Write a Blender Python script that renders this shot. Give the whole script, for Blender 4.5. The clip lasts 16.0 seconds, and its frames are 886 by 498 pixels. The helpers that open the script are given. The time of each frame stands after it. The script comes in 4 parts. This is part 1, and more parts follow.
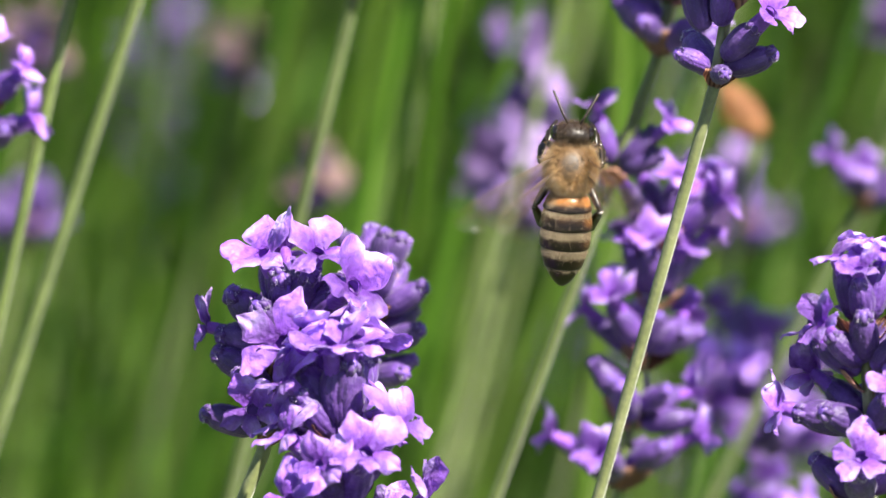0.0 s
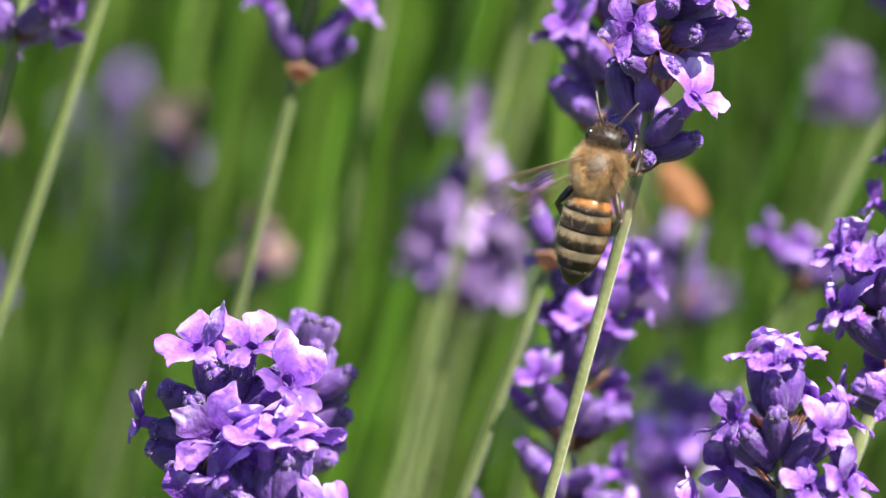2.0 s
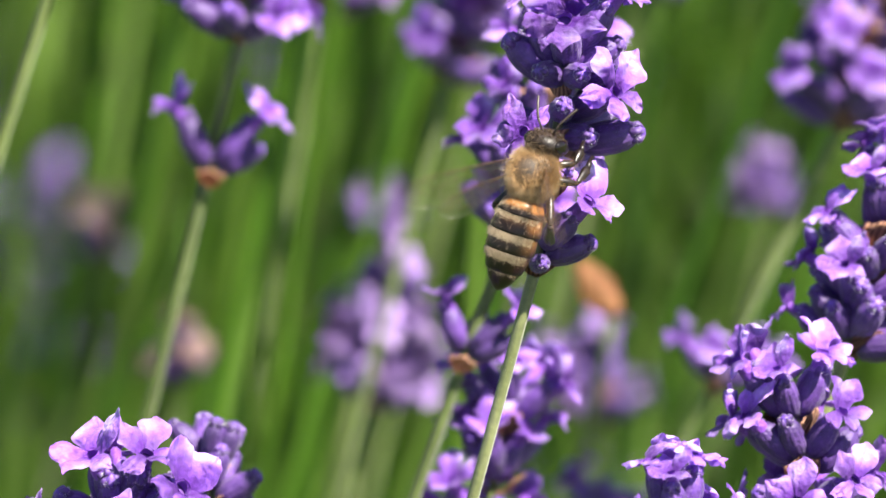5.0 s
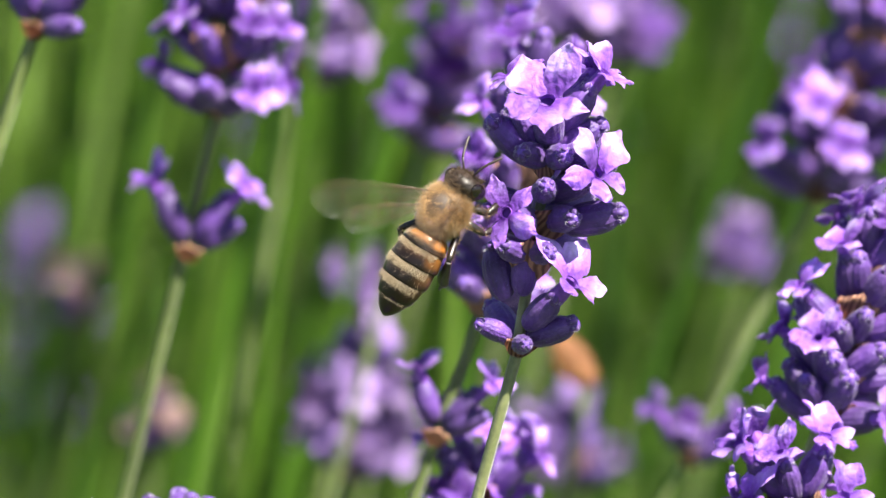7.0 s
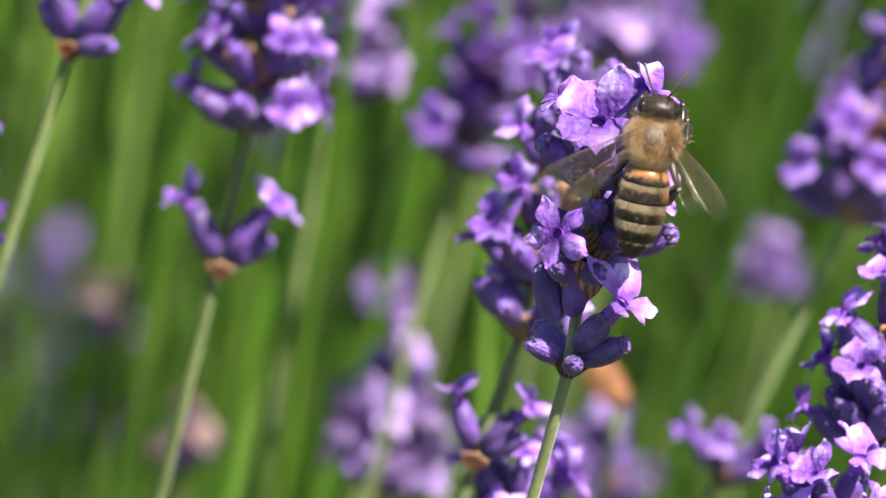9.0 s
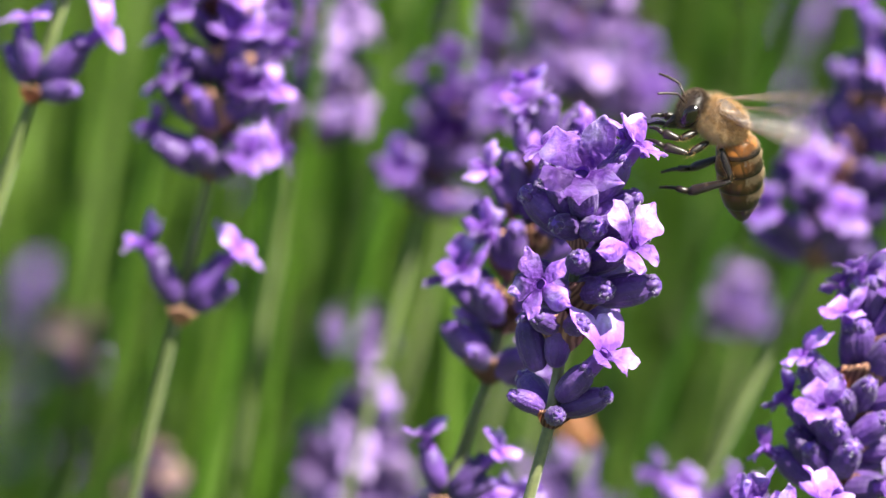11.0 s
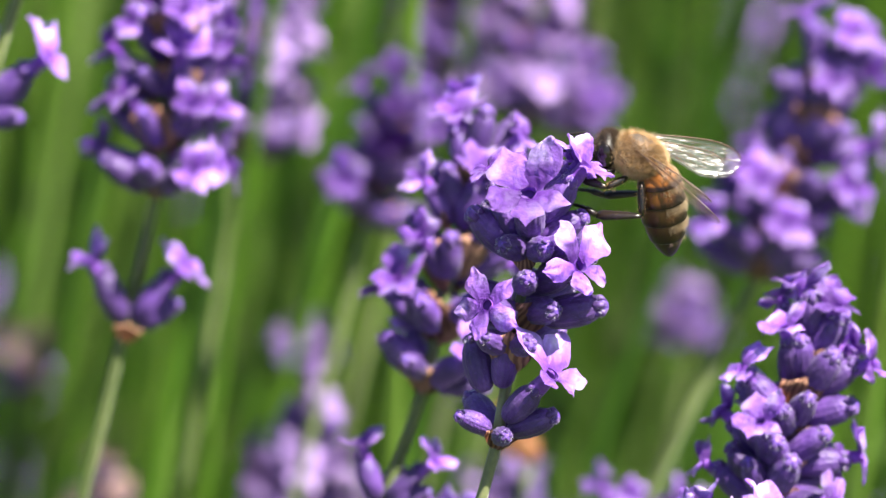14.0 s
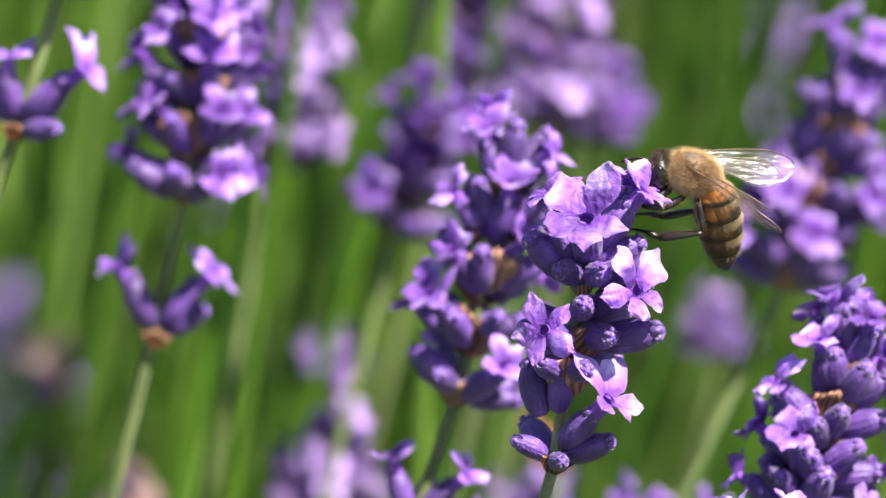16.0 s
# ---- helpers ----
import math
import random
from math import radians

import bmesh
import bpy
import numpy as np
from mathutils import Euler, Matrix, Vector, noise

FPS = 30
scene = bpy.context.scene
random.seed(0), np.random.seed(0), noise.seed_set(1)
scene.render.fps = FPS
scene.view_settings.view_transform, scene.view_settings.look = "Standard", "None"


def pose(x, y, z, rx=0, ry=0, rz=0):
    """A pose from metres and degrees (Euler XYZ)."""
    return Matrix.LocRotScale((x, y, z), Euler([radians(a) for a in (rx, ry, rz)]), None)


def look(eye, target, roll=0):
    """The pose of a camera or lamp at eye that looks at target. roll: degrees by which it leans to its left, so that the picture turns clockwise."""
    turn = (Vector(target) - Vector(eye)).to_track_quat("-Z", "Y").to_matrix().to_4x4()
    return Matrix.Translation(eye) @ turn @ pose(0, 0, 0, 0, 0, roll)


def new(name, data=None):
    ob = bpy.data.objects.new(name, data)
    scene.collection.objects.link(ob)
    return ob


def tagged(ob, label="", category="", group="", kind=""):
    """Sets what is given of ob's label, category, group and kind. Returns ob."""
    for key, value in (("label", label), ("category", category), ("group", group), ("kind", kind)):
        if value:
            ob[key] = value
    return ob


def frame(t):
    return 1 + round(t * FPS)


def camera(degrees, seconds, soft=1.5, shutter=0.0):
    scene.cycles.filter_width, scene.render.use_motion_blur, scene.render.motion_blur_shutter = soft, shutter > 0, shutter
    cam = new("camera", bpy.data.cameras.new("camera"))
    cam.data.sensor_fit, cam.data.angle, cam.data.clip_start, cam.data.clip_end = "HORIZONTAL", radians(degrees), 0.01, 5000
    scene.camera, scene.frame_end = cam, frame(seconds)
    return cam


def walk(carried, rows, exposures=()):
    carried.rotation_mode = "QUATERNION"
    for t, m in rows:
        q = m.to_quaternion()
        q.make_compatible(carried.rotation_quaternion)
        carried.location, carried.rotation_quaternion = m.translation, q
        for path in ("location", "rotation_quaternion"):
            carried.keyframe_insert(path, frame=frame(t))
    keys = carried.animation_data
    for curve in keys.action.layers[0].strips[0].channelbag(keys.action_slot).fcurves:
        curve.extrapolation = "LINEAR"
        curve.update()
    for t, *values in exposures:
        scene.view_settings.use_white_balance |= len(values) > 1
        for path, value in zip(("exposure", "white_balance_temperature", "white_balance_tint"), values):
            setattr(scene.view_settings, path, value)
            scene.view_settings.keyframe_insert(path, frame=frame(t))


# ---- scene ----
MM = 0.001
PITCH = 18.0
RIGHT = Vector((1, 0, 0))
AHEAD = Vector((0, math.cos(radians(PITCH)), -math.sin(radians(PITCH))))
UP = Vector((0, math.sin(radians(PITCH)), math.cos(radians(PITCH))))
BACK = -AHEAD
HEART = Vector((0, 0, 0.5))


def place(a, h, b):
    """The spot a mm to the right, h mm up the slanted plan and b mm deeper than the middle of the flower bed's edge."""
    return HEART + (RIGHT * a + UP * h + AHEAD * b) * MM


# ---- camera: held by hand and panned up and to the right, the lens riding along a little ----
cam = camera(6.80, 16.0, soft=1.4, shutter=0.3)
cam.data.dof.use_dof = True
cam.data.dof.focus_distance = 0.596
cam.data.dof.aperture_fstop = 38.0
PAN = [(0, -16.52, -28.11), (0.5, -14.45, -26.29), (1, -13.67, -24.02), (1.5, -12.45, -22.15), (2, -11.44, -21.41),
       (2.5, -9.85, -20.23), (3, -9.30, -18.76), (3.5, -7.41, -16.73), (4, -6.64, -16.21), (4.5, -5.98, -15.88),
       (5, -4.48, -13.02), (5.2, -3.71, -12.06), (7.3, -2.36, -7.00), (7.5, -2.61, -7.35), (8, -4.03, -8.06),
       (8.5, -4.89, -6.74), (8.7, -5.20, -6.19), (10.8, -2.75, -2.27), (11, -2.30, -1.91), (11.5, -0.61, -1.02),
       (12, 0.64, -1.17), (12.5, 1.45, -0.74), (13, 2.57, -0.57), (13.5, 2.91, -1.02), (14, 2.35, -0.81),
       (14.5, 1.90, -0.15), (15, 1.48, 0.02), (15.5, 1.10, -0.16), (16, 0, 0)]
LEVER = 0.45
MIDDLE = (-4.03, -8.06)


def drift(t):
    """How far the lens has shifted at t seconds, in mm to the right and up."""
    times = [row[0] for row in PAN]
    return Vector([LEVER * (float(np.interp(t, times, [row[k + 1] for row in PAN])) - MIDDLE[k]) for k in (0, 1)])


def steadied(t, b):
    """The shift in mm of a thing b mm deep that cancels the lens's drift, but for that at the pan's own depth."""
    near = 600.0 / (600.0 + b)
    return drift(t) * ((near - 1 + 1 / 9) / near)


rows = []
for t, a, h in PAN:
    dx, dh = drift(t)
    rows.append((t, look(place(dx, dh, -600), place(a + dx / 9, h + dh / 9, 0))))
walk(cam, rows)

# ---- light ----
SUN_DIR = Vector((0.43, -0.28, 0.86)).normalized()
world = bpy.data.worlds.new("sky")
scene.world = world
world.use_nodes = True
sky = world.node_tree.nodes.new("ShaderNodeTexSky")
sky.sky_type = "NISHITA"
sky.sun_disc = False
sky.sun_elevation = math.asin(SUN_DIR.z)
sky.sun_rotation = math.atan2(SUN_DIR.x, SUN_DIR.y)
backing = world.node_tree.nodes["Background"]
backing.inputs["Strength"].default_value = 0.048
world.node_tree.links.new(sky.outputs[0], backing.inputs["Color"])
sun = new("sun", bpy.data.lights.new("sun", "SUN"))
sun.data.energy = 5.0
sun.data.angle = radians(0.5)
sun.data.color = (1.0, 0.94, 0.82)
sun.matrix_world = look(SUN_DIR * 5, (0, 0, 0))


scene.view_settings.exposure = 2.16


# ---- materials ----
def shader(name):
    mat = bpy.data.materials.new(name)
    mat.use_nodes = True
    nt = mat.node_tree
    return mat, nt, nt.nodes["Principled BSDF"]


def node(nt, kind, **values):
    n = nt.nodes.new(kind)
    for key, value in values.items():
        n.inputs[key.replace("_", " ")].default_value = value
    return n


def ramp(nt, source, stops):
    r = nt.nodes.new("ShaderNodeValToRGB")
    while len(r.color_ramp.elements) < len(stops):
        r.color_ramp.elements.new(0.5)
    for e, (at, col) in zip(r.color_ramp.elements, stops):
        e.position = at
        e.color = (*col, 1)
    nt.links.new(source, r.inputs[0])
    return r


def mixed(nt, fac, one, two, how="MIX"):
    m = nt.nodes.new("ShaderNodeMix")
    m.data_type = "RGBA"
    m.blend_type = how
    for sock, value in ((m.inputs[0], fac), (m.inputs[6], one), (m.inputs[7], two)):
        if hasattr(value, "links"):
            nt.links.new(value, sock)
        elif isinstance(value, tuple):
            sock.default_value = (*value, 1)
        else:
            sock.default_value = value
    return m.outputs[2]


def bumped(nt, bsdf, height, strength, distance):
    b = node(nt, "ShaderNodeBump", Strength=strength, Distance=distance)
    nt.links.new(height, b.inputs["Height"])
    nt.links.new(b.outputs[0], bsdf.inputs["Normal"])


def plant_material(name, low, mid, high, scale, rough, translucent=0.0, relief=0.0001, vary=0.25, sheen=0.0, folds=0.0, throat=None):
    """Two scales of mottling, a shift of tone from piece to piece, and light through thin tissue."""
    mat, nt, bsdf = shader(name)
    co = nt.nodes.new("ShaderNodeTexCoord")
    big = node(nt, "ShaderNodeTexNoise", Scale=scale, Detail=3.0)
    fine = node(nt, "ShaderNodeTexNoise", Scale=scale * 7, Detail=4.0)
    nt.links.new(co.outputs["Object"], big.inputs["Vector"])
    nt.links.new(co.outputs["Object"], fine.inputs["Vector"])
    col = ramp(nt, big.outputs["Fac"], [(0.3, low), (0.52, mid), (0.75, high)])
    info = nt.nodes.new("ShaderNodeObjectInfo")
    tone = node(nt, "ShaderNodeMapRange", To_Min=1 - vary, To_Max=1 + vary)
    nt.links.new(info.outputs["Random"], tone.inputs[0])
    hsv = nt.nodes.new("ShaderNodeHueSaturation")
    grain = node(nt, "ShaderNodeMapRange", From_Min=0.3, From_Max=0.7, To_Min=0.82, To_Max=1.15)
    nt.links.new(fine.outputs["Fac"], grain.inputs[0])
    both = nt.nodes.new("ShaderNodeMath")
    both.operation = "MULTIPLY"
    nt.links.new(tone.outputs[0], both.inputs[0])
    nt.links.new(grain.outputs[0], both.inputs[1])
    nt.links.new(both.outputs[0], hsv.inputs["Value"])
    tissue = col.outputs[0]
    if throat:
        flat = nt.nodes.new("ShaderNodeMapping")
        flat.inputs["Scale"].default_value = (1, 1, 0)
        nt.links.new(co.outputs["Object"], flat.inputs["Vector"])
        reach = nt.nodes.new("ShaderNodeVectorMath")
        reach.operation = "LENGTH"
        nt.links.new(flat.outputs[0], reach.inputs[0])
        rim = node(nt, "ShaderNodeMapRange", From_Min=0.0005, From_Max=0.0019)
        nt.links.new(reach.outputs["Value"], rim.inputs[0])
        tissue = mixed(nt, rim.outputs[0], throat, tissue)
    nt.links.new(tissue, hsv.inputs["Color"])
    nt.links.new(hsv.outputs[0], bsdf.inputs["Base Color"])
    bsdf.inputs["Roughness"].default_value = rough
    bsdf.inputs["Sheen Weight"].default_value = sheen
    if folds:
        wrinkle = node(nt, "ShaderNodeTexNoise", Scale=scale * 2.6, Detail=2.0, Distortion=0.6)
        nt.links.new(co.outputs["Object"], wrinkle.inputs["Vector"])
        soft = node(nt, "ShaderNodeBump", Strength=0.9, Distance=folds)
        nt.links.new(wrinkle.outputs["Fac"], soft.inputs["Height"])
        crisp = node(nt, "ShaderNodeBump", Strength=0.6, Distance=relief)
        nt.links.new(fine.outputs["Fac"], crisp.inputs["Height"])
        nt.links.new(soft.outputs[0], crisp.inputs["Normal"])
        nt.links.new(crisp.outputs[0], bsdf.inputs["Normal"])
    elif relief:
        bumped(nt, bsdf, fine.outputs["Fac"], 0.6, relief)
    if translucent:
        out = nt.nodes["Material Output"]
        thin = nt.nodes.new("ShaderNodeBsdfTranslucent")
        nt.links.new(hsv.outputs[0], thin.inputs["Color"])
        mix = node(nt, "ShaderNodeMixShader", Fac=translucent)
        nt.links.new(bsdf.outputs[0], mix.inputs[1])
        nt.links.new(thin.outputs[0], mix.inputs[2])
        nt.links.new(mix.outputs[0], out.inputs["Surface"])
    return mat


PETAL = plant_material("petal", (0.255, 0.098, 0.55), (0.435, 0.212, 0.74), (0.75, 0.63, 0.97), 450, 0.5, 0.3, 0.0002, 0.2, 0.15, 0.0004, (0.19, 0.05, 0.42))
PALE = plant_material("faded petal", (0.25, 0.14, 0.41), (0.325, 0.205, 0.48), (0.42, 0.31, 0.52), 400, 0.6, 0.3, 0.0002, 0.15)
DRIED = plant_material("dried petal", (0.21, 0.13, 0.11), (0.27, 0.18, 0.17), (0.28, 0.20, 0.25), 400, 0.7, 0.3, 0.0002, 0.15)
CALYX = plant_material("calyx", (0.030, 0.008, 0.085), (0.068, 0.022, 0.165), (0.19, 0.10, 0.33), 420, 0.55, 0.0, 0.0002, 0.3, 0.1)
FUZZ = plant_material("calyx fuzz", (0.12, 0.06, 0.30), (0.20, 0.13, 0.42), (0.42, 0.34, 0.62), 300, 0.7, 0.3, 0, 0.1)
FELT = plant_material("white felt", (0.52, 0.48, 0.58), (0.68, 0.65, 0.72), (0.8, 0.78, 0.82), 300, 0.8, 0.2, 0, 0.1)
BUD = plant_material("closed bud", (0.06, 0.024, 0.19), (0.10, 0.042, 0.28), (0.18, 0.095, 0.38), 600, 0.5, 0.0, 0.0001, 0.2)
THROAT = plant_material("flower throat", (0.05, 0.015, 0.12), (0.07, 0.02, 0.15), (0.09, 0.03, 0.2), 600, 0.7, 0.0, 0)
STEM = plant_material("stem", (0.085, 0.10, 0.03), (0.12, 0.135, 0.048), (0.18, 0.19, 0.09), 260, 0.55, 0.0, 0.0001, 0.15, 0.2)
# darker copy of the stem for plants farther back: their shade is in the colour
FAR_STEM = plant_material("stem with painted shade", (0.056, 0.08, 0.015), (0.074, 0.102, 0.021), (0.105, 0.135, 0.036), 260, 0.55, 0.0, 0.0001, 0.25, 0.1)
ORANGE = plant_material("withered tissue", (0.26, 0.12, 0.06), (0.38, 0.19, 0.09), (0.52, 0.30, 0.16), 250, 0.7, 0.35, 0.0002)


def bract_material():
    mat, nt, bsdf = shader("papery bract")
    uv = nt.nodes.new("ShaderNodeUVMap")
    wave = node(nt, "ShaderNodeTexWave", Scale=1.0, Distortion=2.5, Detail=2.0)
    wave.inputs["Detail Scale"].default_value = 2.0
    nt.links.new(uv.outputs[0], wave.inputs["Vector"])
    col = ramp(nt, wave.outputs["Fac"], [(0.0, (0.12, 0.055, 0.045)), (0.35, (0.20, 0.095, 0.07)), (0.85, (0.37, 0.20, 0.13))])
    nt.links.new(col.outputs[0], bsdf.inputs["Base Color"])
    bsdf.inputs["Roughness"].default_value = 0.85
    bumped(nt, bsdf, wave.outputs["Fac"], 0.25, 0.0001)
    return mat


BRACT = bract_material()


def field_material():
    """Stems and leaves of the bed, each with its own green."""
    mat, nt, bsdf = shader("bed greenery")
    geo = nt.nodes.new("ShaderNodeNewGeometry")
    col = ramp(nt, geo.outputs["Random Per Island"], [(0.0, (0.020, 0.062, 0.0032)), (0.35, (0.048, 0.126, 0.0052)), (0.7, (0.084, 0.186, 0.0095)), (0.85, (0.122, 0.216, 0.026)), (1.0, (0.18, 0.28, 0.069))])
    co = nt.nodes.new("ShaderNodeTexCoord")
    spot = node(nt, "ShaderNodeTexNoise", Scale=60.0, Detail=4.0)
    nt.links.new(co.outputs["Object"], spot.inputs["Vector"])
    dry = ramp(nt, spot.outputs["Fac"], [(0.55, (0, 0, 0)), (0.8, (0.35, 0.35, 0.35))])
    hue = mixed(nt, dry.outputs[0], col.outputs[0], (0.15, 0.135, 0.035))
    nt.links.new(hue, bsdf.inputs["Base Color"])
    bsdf.inputs["Roughness"].default_value = 0.5
    out = nt.nodes["Material Output"]
    thin = nt.nodes.new("ShaderNodeBsdfTranslucent")
    nt.links.new(hue, thin.inputs["Color"])
    mix = node(nt, "ShaderNodeMixShader", Fac=0.3)
    nt.links.new(bsdf.outputs[0], mix.inputs[1])
    nt.links.new(thin.outputs[0], mix.inputs[2])
    nt.links.new(mix.outputs[0], out.inputs["Surface"])
    return mat


FIELD = field_material()


def ground_material():
    mat, nt, bsdf = shader("earth and grass")
    co = nt.nodes.new("ShaderNodeTexCoord")
    big = node(nt, "ShaderNodeTexNoise", Scale=3.0, Detail=6.0)
    fine = node(nt, "ShaderNodeTexNoise", Scale=160.0, Detail=6.0)
    nt.links.new(co.outputs["Object"], big.inputs["Vector"])
    nt.links.new(co.outputs["Object"], fine.inputs["Vector"])
    grass = ramp(nt, fine.outputs["Fac"], [(0.3, (0.021, 0.056, 0.0056)), (0.7, (0.063, 0.119, 0.021))])
    earth = ramp(nt, fine.outputs["Fac"], [(0.3, (0.035, 0.0245, 0.014)), (0.7, (0.098, 0.07, 0.042))])
    part_grass = ramp(nt, big.outputs["Fac"], [(0.35, (0.3, 0.3, 0.3)), (0.6, (1, 1, 1))])
    nt.links.new(mixed(nt, part_grass.outputs[0], earth.outputs[0], grass.outputs[0]), bsdf.inputs["Base Color"])
    bsdf.inputs["Roughness"].default_value = 0.95
    bumped(nt, bsdf, fine.outputs["Fac"], 0.8, 0.01)
    return mat


# ---- mesh tools ----
def part(name, bm, material, parent, label="", at=None):
    mesh = bpy.data.meshes.new(name)
    bm.to_mesh(mesh)
    bm.free()
    return piece(name, mesh, parent, at, label, material)


def piece(name, mesh, parent, at=None, label="", material=None):
    if material is not None:
        for m in (material if isinstance(material, list) else [material]):
            mesh.materials.append(m)
    ob = new(name, mesh)
    ob.parent = parent
    if at is not None:
        ob.matrix_basis = at
    return tagged(ob, label)


def smooth(bm):
    for f in bm.faces:
        f.smooth = True
    return bm


def frame_of(way, up):
    """A turn whose z axis is way and whose y axis is as near to up as can be."""
    z = way.normalized()
    x = up.cross(z)
    if x.length < 1e-4:
        x = Vector((1, 0, 0)).cross(z)
    x.normalize()
    y = z.cross(x)
    return Matrix((x, y, z)).transposed()


def rings(bm, path, radii, sides, ribs=0, depth=0.0, slot=0, cap=True, flat=1.0):
    """A tube through path with the given radii; ribs run along it."""
    made = []
    n = len(path)
    for i, p in enumerate(path):
        way = path[min(i + 1, n - 1)] - path[max(i - 1, 0)]
        turn = frame_of(way, Vector((0, 1, 0.01)))
        row = []
        for k in range(sides):
            a = 2 * math.pi * k / sides
            r = radii[i] * (1 + depth * math.cos(ribs * a))
            row.append(bm.verts.new(p + turn @ Vector((r * math.cos(a), r * flat * math.sin(a), 0))))
        made.append(row)
    for lo, hi in zip(made, made[1:]):
        for k in range(sides):
            f = bm.faces.new((lo[k], lo[(k + 1) % sides], hi[(k + 1) % sides], hi[k]))
            f.material_index = slot
            f.smooth = True
    if cap:
        f = bm.faces.new(made[-1])
        f.material_index = slot
        f = bm.faces.new(list(reversed(made[0])))
        f.material_index = slot
    return made


def hairs(bm, spots, length, width, rng, slot=0, sweep=Vector((0, 0, 0)), wild=0.35):
    """Fine three-sided spikes on (place, normal) pairs."""
    for p, n in spots:
        way = (n + sweep + Vector((rng.gauss(0, wild), rng.gauss(0, wild), rng.gauss(0, wild)))).normalized()
        turn = frame_of(way, Vector((0.3, 1, 0.2)))
        tip = bm.verts.new(p + way * length * rng.uniform(0.6, 1.2))
        foot = [bm.verts.new(p + turn @ Vector((width * math.cos(a), width * math.sin(a), 0))) for a in (0, 2.1, 4.2)]
        for k in range(3):
            f = bm.faces.new((foot[k], foot[(k + 1) % 3], tip))
            f.material_index = slot


# ---- the setting ----
def ground():
    bm = bmesh.new()
    bmesh.ops.create_grid(bm, x_segments=60, y_segments=60, size=30.0)
    for v in bm.verts:
        v.co.z = 0.012 * noise.noise(v.co * 0.7)
    ob = part("ground", bm, ground_material(), None)
    tagged(ob, "earth and short grass under the lavender bed", "ground", kind="structure")


ground()


# ---- lavender pieces, shared by all plants ----
CALYX_LONG = 4.5


def calyx_mesh(seed, fine):
    """A ribbed, felted tube that swells in its middle, with blunt teeth round its mouth and a bud inside."""
    rng = random.Random(seed)
    bm = bmesh.new()
    long = CALYX_LONG * MM
    bend = rng.uniform(-0.5, 0.5) * MM
    prof = [(0, 0.38), (0.05, 0.70), (0.18, 1.03), (0.40, 1.20), (0.62, 1.20), (0.80, 1.08), (0.92, 0.84), (1.0, 0.52)]
    if not fine:
        prof = prof[::2] + [prof[-1]]
    sides = 39 if fine else 10
    path = [Vector((bend * s * s, 0, s * long)) for s, _ in prof]
    rings(bm, path, [r * MM for _, r in prof], sides, 13 if fine else 0, 0.055 if fine else 0)
    tip = path[-1]
    teeth = 5
    for k in range(teeth):
        a = 2 * math.pi * (k + 0.5) / teeth
        out = Vector((math.cos(a), math.sin(a), 0))
        rings(bm, [tip + out * 0.5 * MM - Vector((0, 0, 0.4 * MM)), tip + out * 0.55 * MM + Vector((0, 0, 0.25 * MM)), tip + out * 0.3 * MM + Vector((0, 0, 0.55 * MM))],
              [0.36 * MM, 0.3 * MM, 0.08 * MM], 6 if fine else 4)
    rings(bm, [tip - Vector((0, 0, 0.3 * MM)), tip + Vector((0, 0, 0.35 * MM)), tip + Vector((0, 0, 0.62 * MM))], [0.55 * MM, 0.52 * MM, 0.2 * MM], 10 if fine else 6, slot=2)
    if fine:
        spots = []
        for _ in range(360):
            s = 1 - 0.8 * rng.random() ** 1.7
            r = np.interp(s, [p[0] for p in prof], [p[1] for p in prof]) * MM
            a = rng.uniform(0, 2 * math.pi)
            n = Vector((math.cos(a), math.sin(a), 0.1))
            spots.append((Vector((bend * s * s + r * math.cos(a), r * math.sin(a), s * long)), n))
        hairs(bm, spots, 0.15 * MM, 0.013 * MM, rng, 1, Vector((0, 0, 0.5)))
        spots = []
        for _ in range(210):
            a, r = rng.uniform(0, 2 * math.pi), rng.uniform(0.45, 0.8)
            n = Vector((math.cos(a), math.sin(a), 0.6)).normalized()
            spots.append((tip + Vector((r * math.cos(a), r * math.sin(a), (0.8 - r) * 1.2 - 0.1)) * MM, n))
        hairs(bm, spots, 0.2 * MM, 0.018 * MM, rng, 3)
    mesh = bpy.data.meshes.new("calyx")
    bm.to_mesh(mesh)
    bm.free()
    for m in (CALYX, FUZZ, BUD, FELT):
        mesh.materials.append(m)
    return mesh


